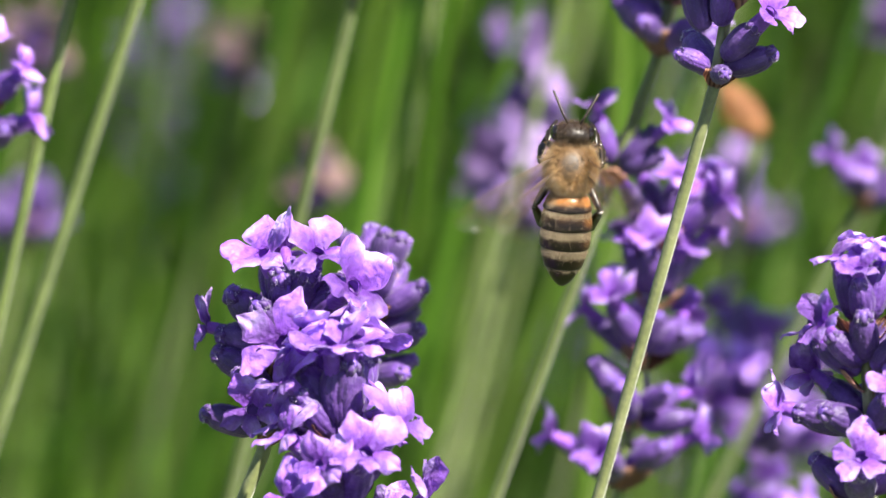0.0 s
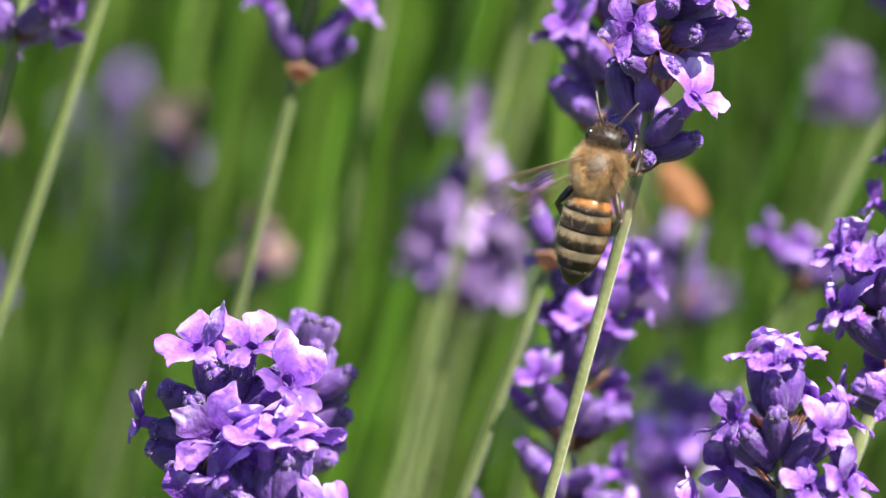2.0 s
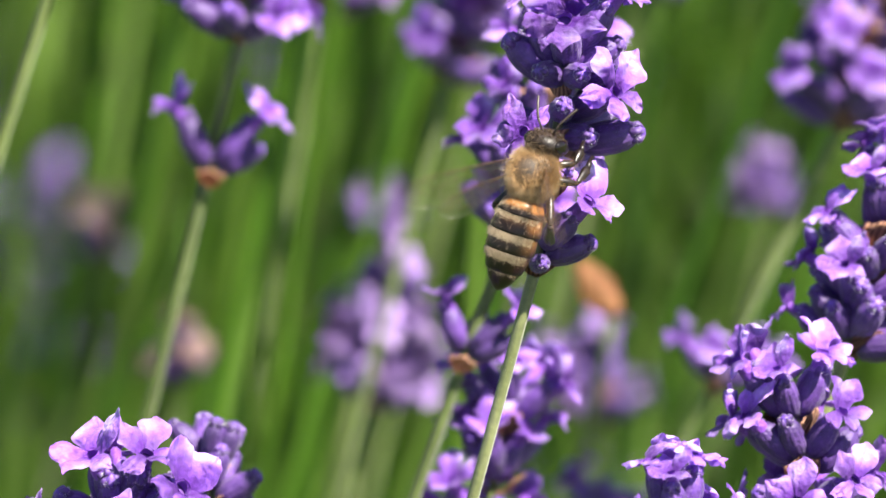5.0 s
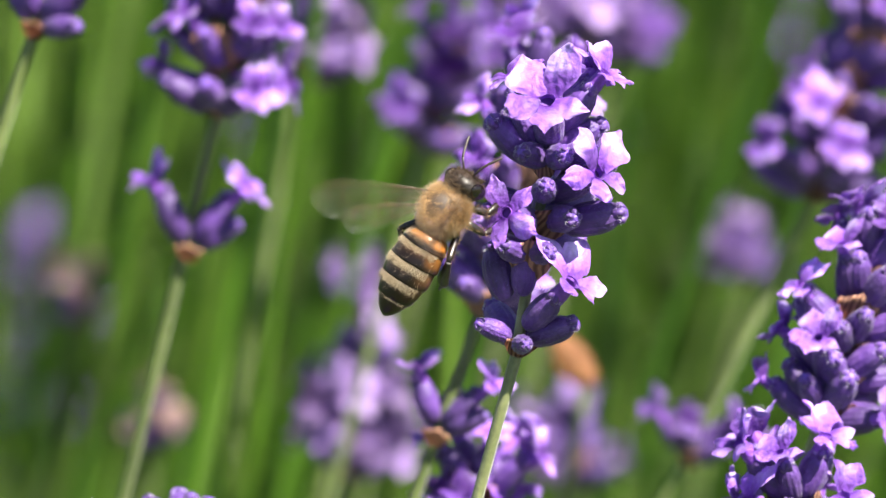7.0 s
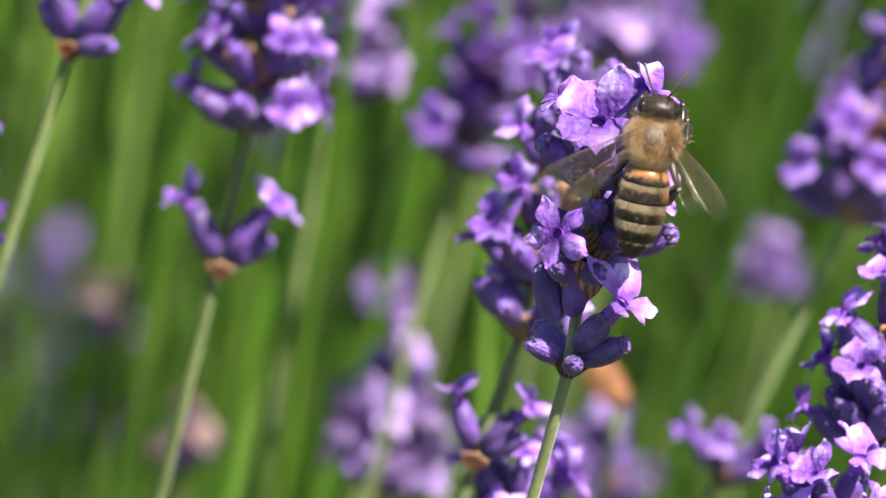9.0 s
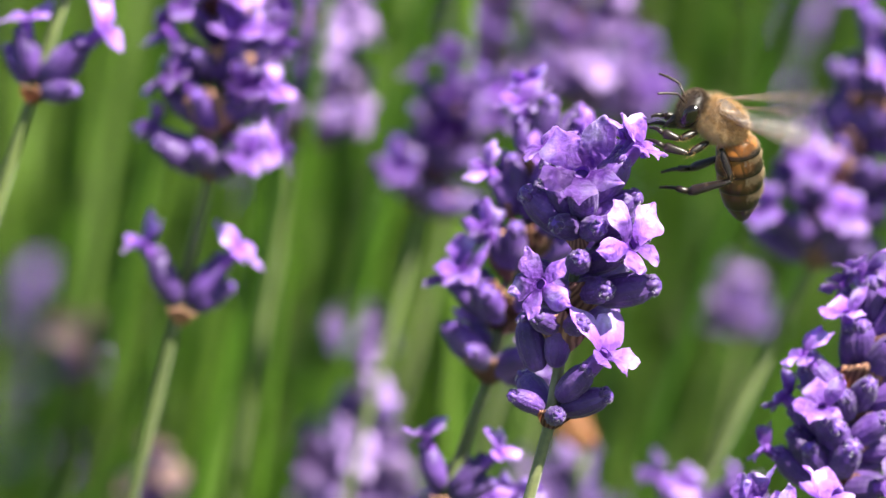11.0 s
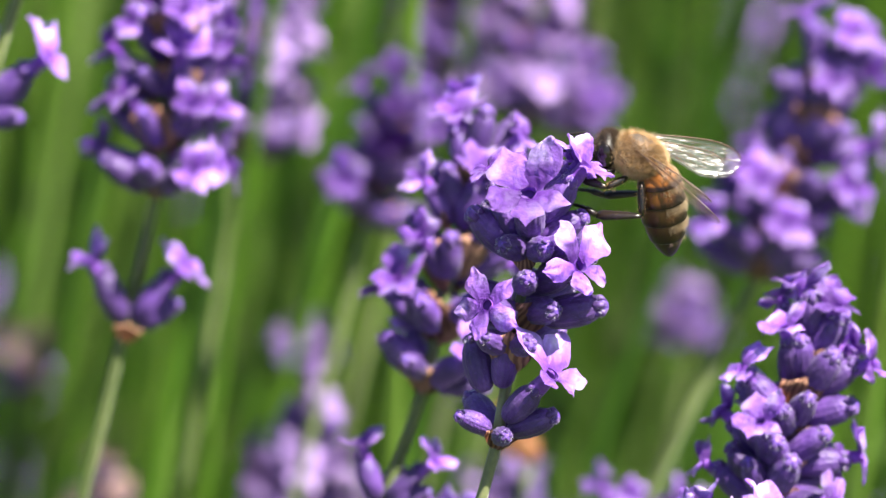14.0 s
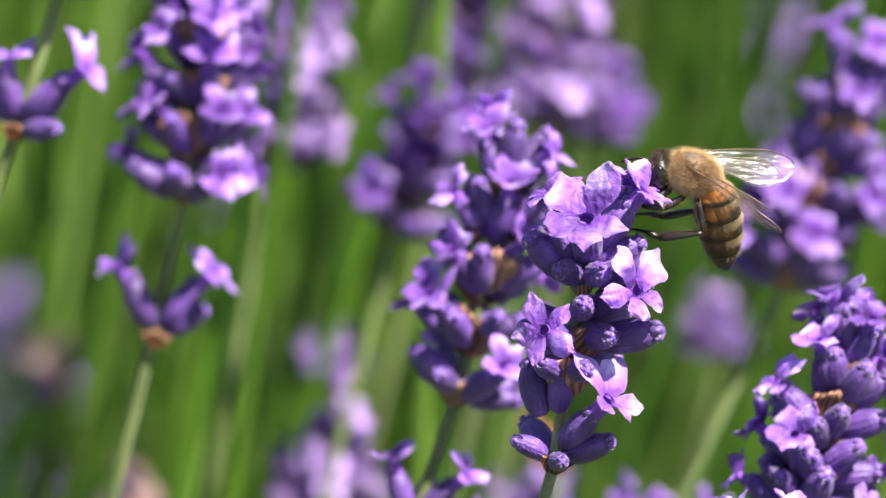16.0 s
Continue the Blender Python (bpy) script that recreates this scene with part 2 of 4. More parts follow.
def lobe(bm, rng, angle, reach, wide, flare, fine):
    """One rounded, crumpled lobe of a flower, from the throat outwards."""
    nu, nv = (13, 12) if fine else (6, 5)
    seed = Vector((rng.uniform(0, 90), rng.uniform(0, 90), rng.uniform(0, 90)))
    curl = rng.uniform(-0.75, 0.05)
    cup = rng.uniform(-0.75, 0.3)
    out = Vector((math.cos(angle), math.sin(angle), 0))
    side = Vector((-math.sin(angle), math.cos(angle), 0))
    grid = []
    for j in range(nv):
        s = j / (nv - 1)
        row = []
        for i in range(nu):
            q = 2 * i / (nu - 1) - 1
            half = wide / 2 * (0.40 + 1.0 * s - 0.30 * s ** 3) * math.sqrt(max(0.0, 1 - max(0, (s - 0.45) / 0.56) ** 2.0 * 0.965))
            edge = 1 - 0.16 * q * q * s
            r = 0.36 + (reach + 0.2) * s * edge * math.sin(flare)
            z = reach * s * edge * math.cos(flare) + curl * s * s * reach * 0.6 + cup * (q * q) * half * 0.7
            p = out * r + side * (q * half) + Vector((0, 0, z))
            wob = noise.noise_vector(p * 0.8 + seed) * 0.34 * (0.2 + s) + noise.noise_vector(p * 2.0 + seed) * 0.11
            wob -= Vector((0, 0, 0.16 * s * math.exp(-(q / 0.22) ** 2)))
            if fine:
                wob += noise.noise_vector(p * 5.5 + seed) * 0.035 * (0.4 + s)
            row.append(bm.verts.new((p + wob) * MM))
        grid.append(row)
    for a, b in zip(grid, grid[1:]):
        for i in range(nu - 1):
            bm.faces.new((a[i], a[i + 1], b[i + 1], b[i])).smooth = True


TWO_LIPPED = ((90 - 33, 2.9, 2.35, 34, 72), (90 + 33, 2.9, 2.35, 34, 72), (-90, 2.1, 1.6, 40, 76), (-22, 2.15, 1.65, 44, 78), (-158, 2.15, 1.65, 44, 78))
STAR = tuple((90 + 72 * k, 2.3, 1.75, 74, 86) for k in range(5))


def corolla_mesh(seed, fine, lobes=TWO_LIPPED):
    """An open flower of five lobes on a short tube: two upright above and three smaller below that reach forward, or a flat star. Gives the tube and its petals."""
    rng = random.Random(seed)
    petals = []
    for angle, reach, wide, low, high in lobes:
        bm = bmesh.new()
        lobe(bm, rng, radians(angle + rng.uniform(-8, 8)), reach * rng.uniform(0.88, 1.1), wide * rng.uniform(0.9, 1.12), radians(rng.uniform(low, high)), fine)
        bmesh.ops.solidify(bm, geom=bm.faces[:], thickness=0.2 * MM)
        mesh = bpy.data.meshes.new("petal")
        smooth(bm).to_mesh(mesh)
        bm.free()
        mesh.materials.append(PETAL)
        petals.append(mesh)
    bm = bmesh.new()
    path = [Vector((0, 0, z * MM)) for z in (-2.4, -1.2, -0.4, 0.12)]
    rings(bm, path, [r * MM for r in (0.55, 0.55, 0.5, 0.46)], 14 if fine else 8, cap=False)
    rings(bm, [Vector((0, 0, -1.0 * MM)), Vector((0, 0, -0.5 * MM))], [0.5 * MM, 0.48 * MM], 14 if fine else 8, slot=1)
    mesh = bpy.data.meshes.new("corolla")
    bm.to_mesh(mesh)
    bm.free()
    mesh.materials.append(PETAL)
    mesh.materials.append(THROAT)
    return mesh, petals


def bract_mesh(seed):
    """A papery, pointed fan that hugs the foot of a whorl."""
    rng = random.Random(seed)
    bm = bmesh.new()
    uv = bm.loops.layers.uv.new("UVMap")
    nu, nv = 11, 6
    grid = []
    where = {}
    for j in range(nv):
        s = j / (nv - 1)
        row = []
        for i in range(nu):
            q = 2 * i / (nu - 1) - 1
            a = q * 1.0 * (1 - 0.3 * s)
            r = 0.7 + 2.1 * math.sin(s * 1.35)
            reach = s * (3.0 + 1.1 * (1 - abs(q)) ** 2)
            p = Vector((r * math.sin(a), r * math.cos(a), reach * 0.75 - 0.4))
            p += noise.noise_vector(p * 1.4 + Vector((seed, 0, 0))) * 0.22
            v = bm.verts.new(p * MM)
            where[v] = (q * (0.4 + s), s * 0.35)
            row.append(v)
        grid.append(row)
    for a, b in zip(grid, grid[1:]):
        for i in range(nu - 1):
            bm.faces.new((a[i], a[i + 1], b[i + 1], b[i])).smooth = True
    for f in bm.faces:
        for l in f.loops:
            l[uv].uv = where[l.vert]
    bmesh.ops.solidify(bm, geom=bm.faces[:], thickness=0.08 * MM)
    mesh = bpy.data.meshes.new("bract")
    bm.to_mesh(mesh)
    bm.free()
    mesh.materials.append(BRACT)
    return mesh


CALYX_FINE = [calyx_mesh(s, True) for s in range(5)]
CALYX_PLAIN = [calyx_mesh(s + 20, False) for s in range(4)]
COROLLA_FINE = [corolla_mesh(s + 3, True) for s in range(7)] + [corolla_mesh(12, True, STAR)]
COROLLA_PLAIN = [corolla_mesh(s + 40, False) for s in range(5)]
BRACTS = [bract_mesh(s) for s in range(4)]


def recoloured(flowers, material):
    made = []
    for tube, petals in flowers:
        copies = [m.copy() for m in (tube, *petals)]
        for c in copies:
            c.materials[0] = material
        made.append((copies[0], copies[1:]))
    return made


COROLLA_PALE = recoloured(COROLLA_PLAIN, PALE)
COROLLA_DRIED = recoloured(COROLLA_PLAIN, DRIED)


# ---- lavender plants ----
class Plant:
    """One flowering stem, rooted in the ground, whose head starts at foot and runs along axis."""

    def __init__(self, foot, lean, long, fine, label, seed, size=1.0, stem=1.05, lean_low=None):
        stem = stem if fine else 0.98
        self.rng = random.Random(seed)
        self.fine, self.size = fine, size
        self.foot = place(*foot)
        self.deep = foot[2]
        self.axis = (RIGHT * math.sin(radians(lean)) + UP * math.cos(radians(lean))).normalized()
        low = lean if lean_low is None else lean_low
        down = -(RIGHT * math.sin(radians(low)) + Vector((0, 0.12, 1)) * math.cos(radians(low)))
        drop = self.foot.z / -down.z
        root = self.foot + down * (drop + 0.02)
        self.ob = new("lavender")
        self.ob.location = root
        tagged(self.ob, label, "flower", "lavender stems")
        self.root = root
        self.tall = (self.foot - root).length
        bm = bmesh.new()
        pts = []
        bow = self.rng.uniform(-0.006, 0.006)
        for i in range(15):
            s = i / 14
            p = root.lerp(self.foot, s)
            p += RIGHT * math.sin(s * math.pi) * bow
            pts.append(p - root)
        for s in (0.3, 0.6, 0.85, 0.97):
            pts.append(self.foot + self.axis * long * MM * s - root)
        radii = [stem * 0.5 * MM * (1.18 - 0.18 * i / 14) for i in range(15)] + [stem * 0.5 * MM * q for q in (0.95, 0.85, 0.7, 0.35)]
        rings(bm, pts, radii, 12 if fine else 8, 4, 0.10)
        if fine:
            spots = []
            for _ in range(500):
                s = self.rng.uniform(0, 40) * MM
                way = (self.foot - root).normalized()
                n = (frame_of(way, RIGHT) @ Vector((math.cos(s * 1e5), math.sin(s * 1e5), 0)))
                spots.append((self.foot - root - way * s + n * stem * 0.5 * MM, n))
            hairs(bm, spots, 0.14 * MM, 0.016 * MM, self.rng)
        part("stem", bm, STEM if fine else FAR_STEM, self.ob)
        side = (BACK - self.axis * BACK.dot(self.axis)).normalized()
        self.front = side
        self.right = side.cross(self.axis) * -1
        if self.right.x < 0:
            self.right = -self.right

    def way(self, az, el):
        a, e = radians(az), radians(el)
        return (self.front * math.cos(a) + self.right * math.sin(a)) * math.cos(e) + self.axis * math.sin(e)

    def set(self, name, mesh, at, way, size, roll=0.0):
        turn = frame_of(way, self.axis).to_4x4() @ Matrix.Rotation(radians(roll), 4, "Z")
        m = Matrix.Translation(at - self.root) @ turn @ Matrix.Diagonal((size, size, size, 1))
        return piece(name, mesh, self.ob, m)

    def calyx(self, h, az, el, size=1.0, open_flower=False, roll=0.0, flower=1.0, which=None, petals=None, stalk=0.0):
        way = self.way(az, el)
        at = self.foot + self.axis * h * MM * self.size + way * (0.9 + stalk) * MM
        size *= self.size
        self.set("calyx", self.rng.choice(CALYX_FINE if self.fine else CALYX_PLAIN), at, way, size, self.rng.uniform(0, 360))
        if open_flower:
            pool = petals or (COROLLA_FINE if self.fine else COROLLA_PLAIN)
            mesh = pool[which % len(pool)] if which is not None else self.rng.choice(pool[:7])
            corolla = self.set("corolla", mesh[0], at + way * (CALYX_LONG + 1.35 * flower) * MM * size, way, size * flower, roll)
            for petal in mesh[1]:
                piece("petal", petal, corolla)

    def bract(self, h, az, size=1.0):
        self.set("bract", self.rng.choice(BRACTS), self.foot + self.axis * h * MM * self.size, self.axis, size * self.size)
        ob = scene.collection.objects[-1]
        turn = frame_of(self.axis, self.way(az, 0)).to_4x4()
        ob.matrix_basis = Matrix.Translation(ob.matrix_basis.translation) @ turn @ Matrix.Diagonal((size * self.size,) * 3 + (1,))

    def whorl(self, h, count, bloom, low=15, high=45, petals=None):
        start = self.rng.uniform(0, 360)
        for k in range(count):
            az = start + 360 * k / count + self.rng.uniform(-14, 14)
            self.calyx(h + self.rng.uniform(-0.8, 0.8), az, self.rng.uniform(low, high), self.rng.uniform(0.85, 1.08),
                       self.rng.random() < bloom, self.rng.uniform(-25, 25), self.rng.uniform(0.95, 1.22), petals=petals)
        for az in (start, start + 180):
            self.bract(h - 0.8, az, self.rng.uniform(0.8, 1.05))

    def head(self, long, count, bloom, petals=None, per=8):
        for i in range(count):
            s = i / max(1, count - 1)
            h = 0.8 + (long - 5.5) * s if long > 6 else 0.5 + 1.2 * i
            top = i == count - 1
            self.whorl(h / self.size, per if not top else max(4, per - 2), bloom * (1.15 if s > 0.6 else 0.9), 12 + 26 * s, 38 + 36 * s, petals)

    def sway(self, rows):
        """Rows of seconds, mm to the right and mm up by which the wind shifts the head."""
        keyed = []
        for t, *_ in PAN:
            a, h = (float(np.interp(t, [r[0] for r in rows], [r[k] for r in rows])) for k in (1, 2))
            da, dh = steadied(t, self.deep)
            keyed.append((t, pose(self.root.x, self.root.y, self.root.z + (h + dh) * MM, 0, math.degrees((a + da) * MM / self.tall), 0)))
        walk(self.ob, keyed)


def main_head():
    p = Plant((6.5, -17.2, 0), 9.5, 24, True, "lavender stem with purple whorls on which the bee feeds", 11, lean_low=15, stem=0.88)
    c, b = p.calyx, p.bract
    # lowest whorl
    c(1.3, -56, 14, 0.68)
    c(0.9, 6, 6, 0.66)
    c(1.2, 76, 26, 0.88)
    c(1.8, 46, 46, 0.90, True, 8, 1.5, 0)
    c(1.5, -95, 62, 0.95, stalk=2.4)
    c(1.5, -28, 80, 0.85, stalk=2.6)
    c(0.8, 165, 25)
    c(0.8, -150, 30)
    b(0.2, 0, 0.62)
    b(0.3, 120, 0.8)
    # second
    c(8.2, -36, 4, 0.82)
    c(8.4, 14, 6, 0.80)
    c(10.9, -24, 4, 0.92, True, 36, 1.2, 7)
    c(9.8, -88, 24, 0.80)
    c(12.0, -92, 10, 0.72)
    c(8.0, 140, 20)
    c(8.5, -160, 25)
    b(6.7, -8, 1.12)
    # third
    c(11.4, 36, 3, 0.92)
    c(10.6, 80, 18, 1.12, stalk=0.9)
    c(12.9, 42, 24, 0.92, True, -4, 1.42, 2)
    c(13.6, 84, 28, 1.0, stalk=0.4)
    c(13.2, 2, 6, 0.84)
    c(11.2, 125, 30)
    c(11.6, 170, 25)
    b(9.7, 34, 1.2)
    # fourth
    c(15.4, -82, 30, 1.08)
    c(15.9, -26, 8, 0.86)
    c(16.0, 16, 10, 0.86)
    c(15.6, 50, 24, 0.85)
    c(16.4, 80, 42, 0.9)
    c(16.0, -58, 46, 0.9)
    c(16.0, 130, 30)
    c(15.5, 180, 30)
    c(16.0, -125, 35)
    b(14.6, -16, 0.6)
    # crown
    c(17.0, -8, 30, 1.0, True, 8, 1.5, 3)
    c(17.8, 58, 56, 1.0, True, 15, 1.2, 4)
    c(18.4, 75, 62, 0.9, True, 40, 0.95, 5)
    c(17.4, -62, 46, 1.0, True, 0, 0.95, 6)
    c(18.0, -30, 60, 0.9)
    c(18.4, 130, 60, 0.9, True)
    c(18.6, 180, 60, 0.9)
    c(18.2, -125, 55, 0.9)
    return p


MAIN = main_head()


def second_head():
    p = Plant((-30.9, -44.8, -2), 13, 20, True, "short plump lavender head in full bloom on a pale stem", 12, lean_low=22)
    c, b = p.calyx, p.bract
    c(1.6, -85, 8, 0.95)
    c(2.2, -12, 12, 1.0, True, 10, 1.15, 1)
    c(2.0, 45, 15, 0.9)
    c(1.6, 150, 15)
    b(1.0, 20, 0.9)
    c(6.0, -88, 6, 1.0)
    c(6.2, 64, 10, 1.0, True, 15, 1.11, 2)
    c(5.6, 30, 5, 0.85)
    c(6.0, -50, -5, 0.8)
    c(6.0, 170, 20)
    c(6.0, 110, 20)
    b(5.4, -5, 0.9)
    b(6.8, 40, 0.8)
    c(8.6, -2, 6, 1.0, True, 0, 1.55, 7)
    c(8.2, 40, 4, 0.8)
    c(9.4, -72, 22, 1.15)
    c(8.8, -98, 0, 1.0, True, 0, 1.01, 0)
    c(9.2, 48, 46, 1.15)
    c(9.0, 72, 38, 1.1)
    c(9.2, -40, 26, 1.05)
    c(9.0, 150, 30)
    c(9.0, -150, 30)
    c(10.4, -74, 56, 1.1)
    c(10.0, -30, 48, 1.05)
    c(10.0, 5, 56, 1.15)
    c(10.4, 48, 50, 1.1)
    c(11.2, -40, 40, 1.0, True, 0, 1.35, 3)
    c(10.6, 40, 34, 1.05, True, -15, 1.5, 4)
    c(11.4, 10, 52, 1.0, True, 30, 1.25, 5)
    c(11.0, 120, 50, 1.0)
    c(11.0, -150, 50, 1.0, True)
    return p


SECOND = second_head()


def random_plant(foot, lean, long, whorls, bloom, fine, label, seed, lean_low=None, petals=None, lower=(), size=1.0, per=8):
    p = Plant(foot, lean, long, fine, label, seed, size, lean_low=lean_low)
    p.head(long, whorls, bloom, petals, per)
    for h, count, part_open in lower:
        axis, p.axis = p.axis, (p.foot - p.root).normalized()
        p.whorl(-h / size, count, part_open, 30, 60, petals)
        p.axis = axis
    return p


VIOLET = "lavender head with open violet flowers among dark calyces"
LONG = "tall lavender head, violet flowers over dark purple calyces"
SPARE = "lavender stem with a loose lower whorl of violet flowers"
BUDS = "lavender head mostly in closed purple bud"
FADED = "distant lavender head, pale lilac and fading"
DRY = "distant lavender head gone pinkish brown and dry"

THIRD = random_plant((-23.3, -52.5, -14), -4, 15, 3, 0.9, True, VIOLET, 31, lean_low=8, size=1.12, per=9)
FOURTH = random_plant((-23.6, -40.8, 24), 6, 13.6, 4, 0.0, True, BUDS, 32, lean_low=16, per=7, size=0.85)
RIGHT_FRONT = random_plant((17.7, -42.2, -13), -4, 13.1, 3, 0.7, True, SPARE, 53, lean_low=8, lower=((5.5, 4, 0.4),))
RIGHT_NEXT = random_plant((26.0, -35.7, 10), -12, 12.9, 3, 0.78, True, VIOLET, 34, lean_low=8)
RIGHT_TALL = random_plant((27.7, -21.3, 22), 17, 17.6, 5, 0.48, True, LONG, 35, lean_low=20, per=9)
CORNER = random_plant((32.8, -3.1, 120), 20, 24.0, 6, 0.24, False, LONG, 36, lean_low=25, per=11, size=1.08)
LOW = random_plant((-2.4, -51.3, 52.5), 10, 26.9, 5, 0.6, False, LONG, 37, lean_low=14)
BEHIND = random_plant((0.8, -13.3, 45), 13, 23.4, 5, 0.5, False, LONG, 38, lean_low=20)
LEFT_TALL = random_plant((-23.2, 4.3, 75), 6, 20.7, 5, 0.75, False, SPARE, 57, lean_low=12, per=8)
EDGE = random_plant((-35.0, 22.8, 60), 16, 15.5, 4, 0.4, False, SPARE, 40, lean_low=18)


def loose_whorl(p, h, *sprigs):
    """A few calyces round the bare stem, h mm under the head: azimuth, rise, size and whether a flower is open."""
    axis, p.axis = p.axis, (p.foot - p.root).normalized()
    for az, el, size, blooms in sprigs:
        p.calyx(-h, az, el, size, blooms)
    p.bract(-h - 0.8, 0, 0.7)
    p.axis = axis


loose_whorl(LEFT_TALL, 12.8, (-78, 52, 1.15, True), (75, 58, 1.15, True), (80, 32, 0.9, False), (-130, 50, 0.9, False))
loose_whorl(CORNER, 26.0, (-70, 30, 0.85, True), (-25, 35, 0.8, True), (60, 66, 0.8, True), (85, 42, 0.9, True), (30, 20, 0.8, False), (-30, 60, 0.8, False))
loose_whorl(BEHIND, 11.5, (-84, 58, 0.95, True), (64, 58, 0.95, True), (60, 34, 0.85, False), (170, 50, 0.9, False))
loose_whorl(EDGE, 12.9, (62, 56, 1.3, True), (50, 14, 0.95, False), (-80, 66, 1.0, True), (-100, 40, 0.8, False))
# withered bracts that show between the whorls
for p, spots in ((LEFT_TALL, ((4.6, -12), (9.0, 14), (13.2, -6))), (BEHIND, ((5.0, -20), (10.5, 8))), (CORNER, ((7.0, -25), (13.0, 5)))):
    for h, az in spots:
        p.bract(h, az, 1.35)
for spec in (((-5.1, 1.1, 165), 16, 15.1, 4, 0.55, VIOLET), ((-49.5, -5.2, 45), 10, 11.9, 2, 0.4, VIOLET), ((-59.8, -23.8, 45), 10, 9.5, 2, 0.5, VIOLET),
             ((-57.5, -5.4, 60), 10, 12.1, 3, 0.3, VIOLET),
             ((13.0, -55.5, 150), -8, 15.4, 4, 0.6, VIOLET), ((11.0, -61.5, 120), 5, 6.2, 2, 0.5, VIOLET), ((16.4, 11.0, 240), 15, 7.7, 3, 0.3, VIOLET),
             ((-70.0, -37.2, 250), 5, 7.1, 3, 0.0, BUDS)):
    random_plant(*spec[:5], False, spec[5], int(spec[0][0] * 10) % 997, lean_low=13)
for spec in (((-13.2, -33.2, 180), 8, 14.6, 4, 0.55, FADED), ((11.1, -37.6, 240), -5, 10.3, 3, 0.6, FADED), ((32.5, -14.7, 300), -5, 8.2, 3, 0.4, FADED),
             ((-13.1, -17.1, 240), 8, 7.1, 3, 0.4, FADED), ((1.8, 18.2, 250), 8, 15.9, 4, 0.6, FADED), ((10.7, 12.4, 220), 10, 13.2, 4, 0.6, FADED),
             ((-18.4, 8.9, 195), 8, 16.6, 4, 0.9, FADED)):
    random_plant(*spec[:5], False, spec[5], int(spec[0][0] * 10) % 997, lean_low=13, petals=COROLLA_PALE, size=0.65 if spec[4] < 0.5 else 1.0)
for spec in (((-36.2, -33.9, 250), 0, 8.4, 3, 0.6, DRY), ((-68.7, -18.5, 250), 0, 9.0, 3, 0.8, DRY), ((-47.5, -20.3, 300), 0, 8.2, 3, 0.5, DRY),
             ((17.0, 21.0, 300), 8, 8.9, 3, 0.6, DRY), ((-18.7, 7.5, 200), 8, 8.0, 2, 0.8, DRY)):
    random_plant(*spec[:5], False, spec[5], int(spec[0][0] * 10) % 997, lean_low=13, petals=COROLLA_DRIED, size=0.62 if spec[0][2] > 200 else 1.0, per=6)


def withered():
    """A withered orange leaf curled round the top of a cut stem."""
    p = Plant((11.5, -21.9, 150), -38, 5, False, "withered orange leaf hanging on a thin stem", 71, lean_low=10, stem=1.0)
    bm = bmesh.new()
    grid = []
    for j in range(9):
        s = j / 8
        row = []
        for i in range(7):
            q = 2 * i / 6 - 1
            half = 1.8 * math.sin(math.pi * (0.12 + 0.84 * s)) ** 0.7
            row.append(bm.verts.new((p.right * q * half + p.axis * (6.8 * s - 0.8) + p.front * (0.7 * (1 - q * q) + 0.5 * s * s)) * MM + p.foot - p.root))
        grid.append(row)
    for a, b in zip(grid, grid[1:]):
        for i in range(6):
            bm.faces.new((a[i], a[i + 1], b[i + 1], b[i])).smooth = True
    bmesh.ops.solidify(bm, geom=bm.faces[:], thickness=0.2 * MM)
    part("leaf", bm, ORANGE, p.ob, "withered orange leaf")


withered()


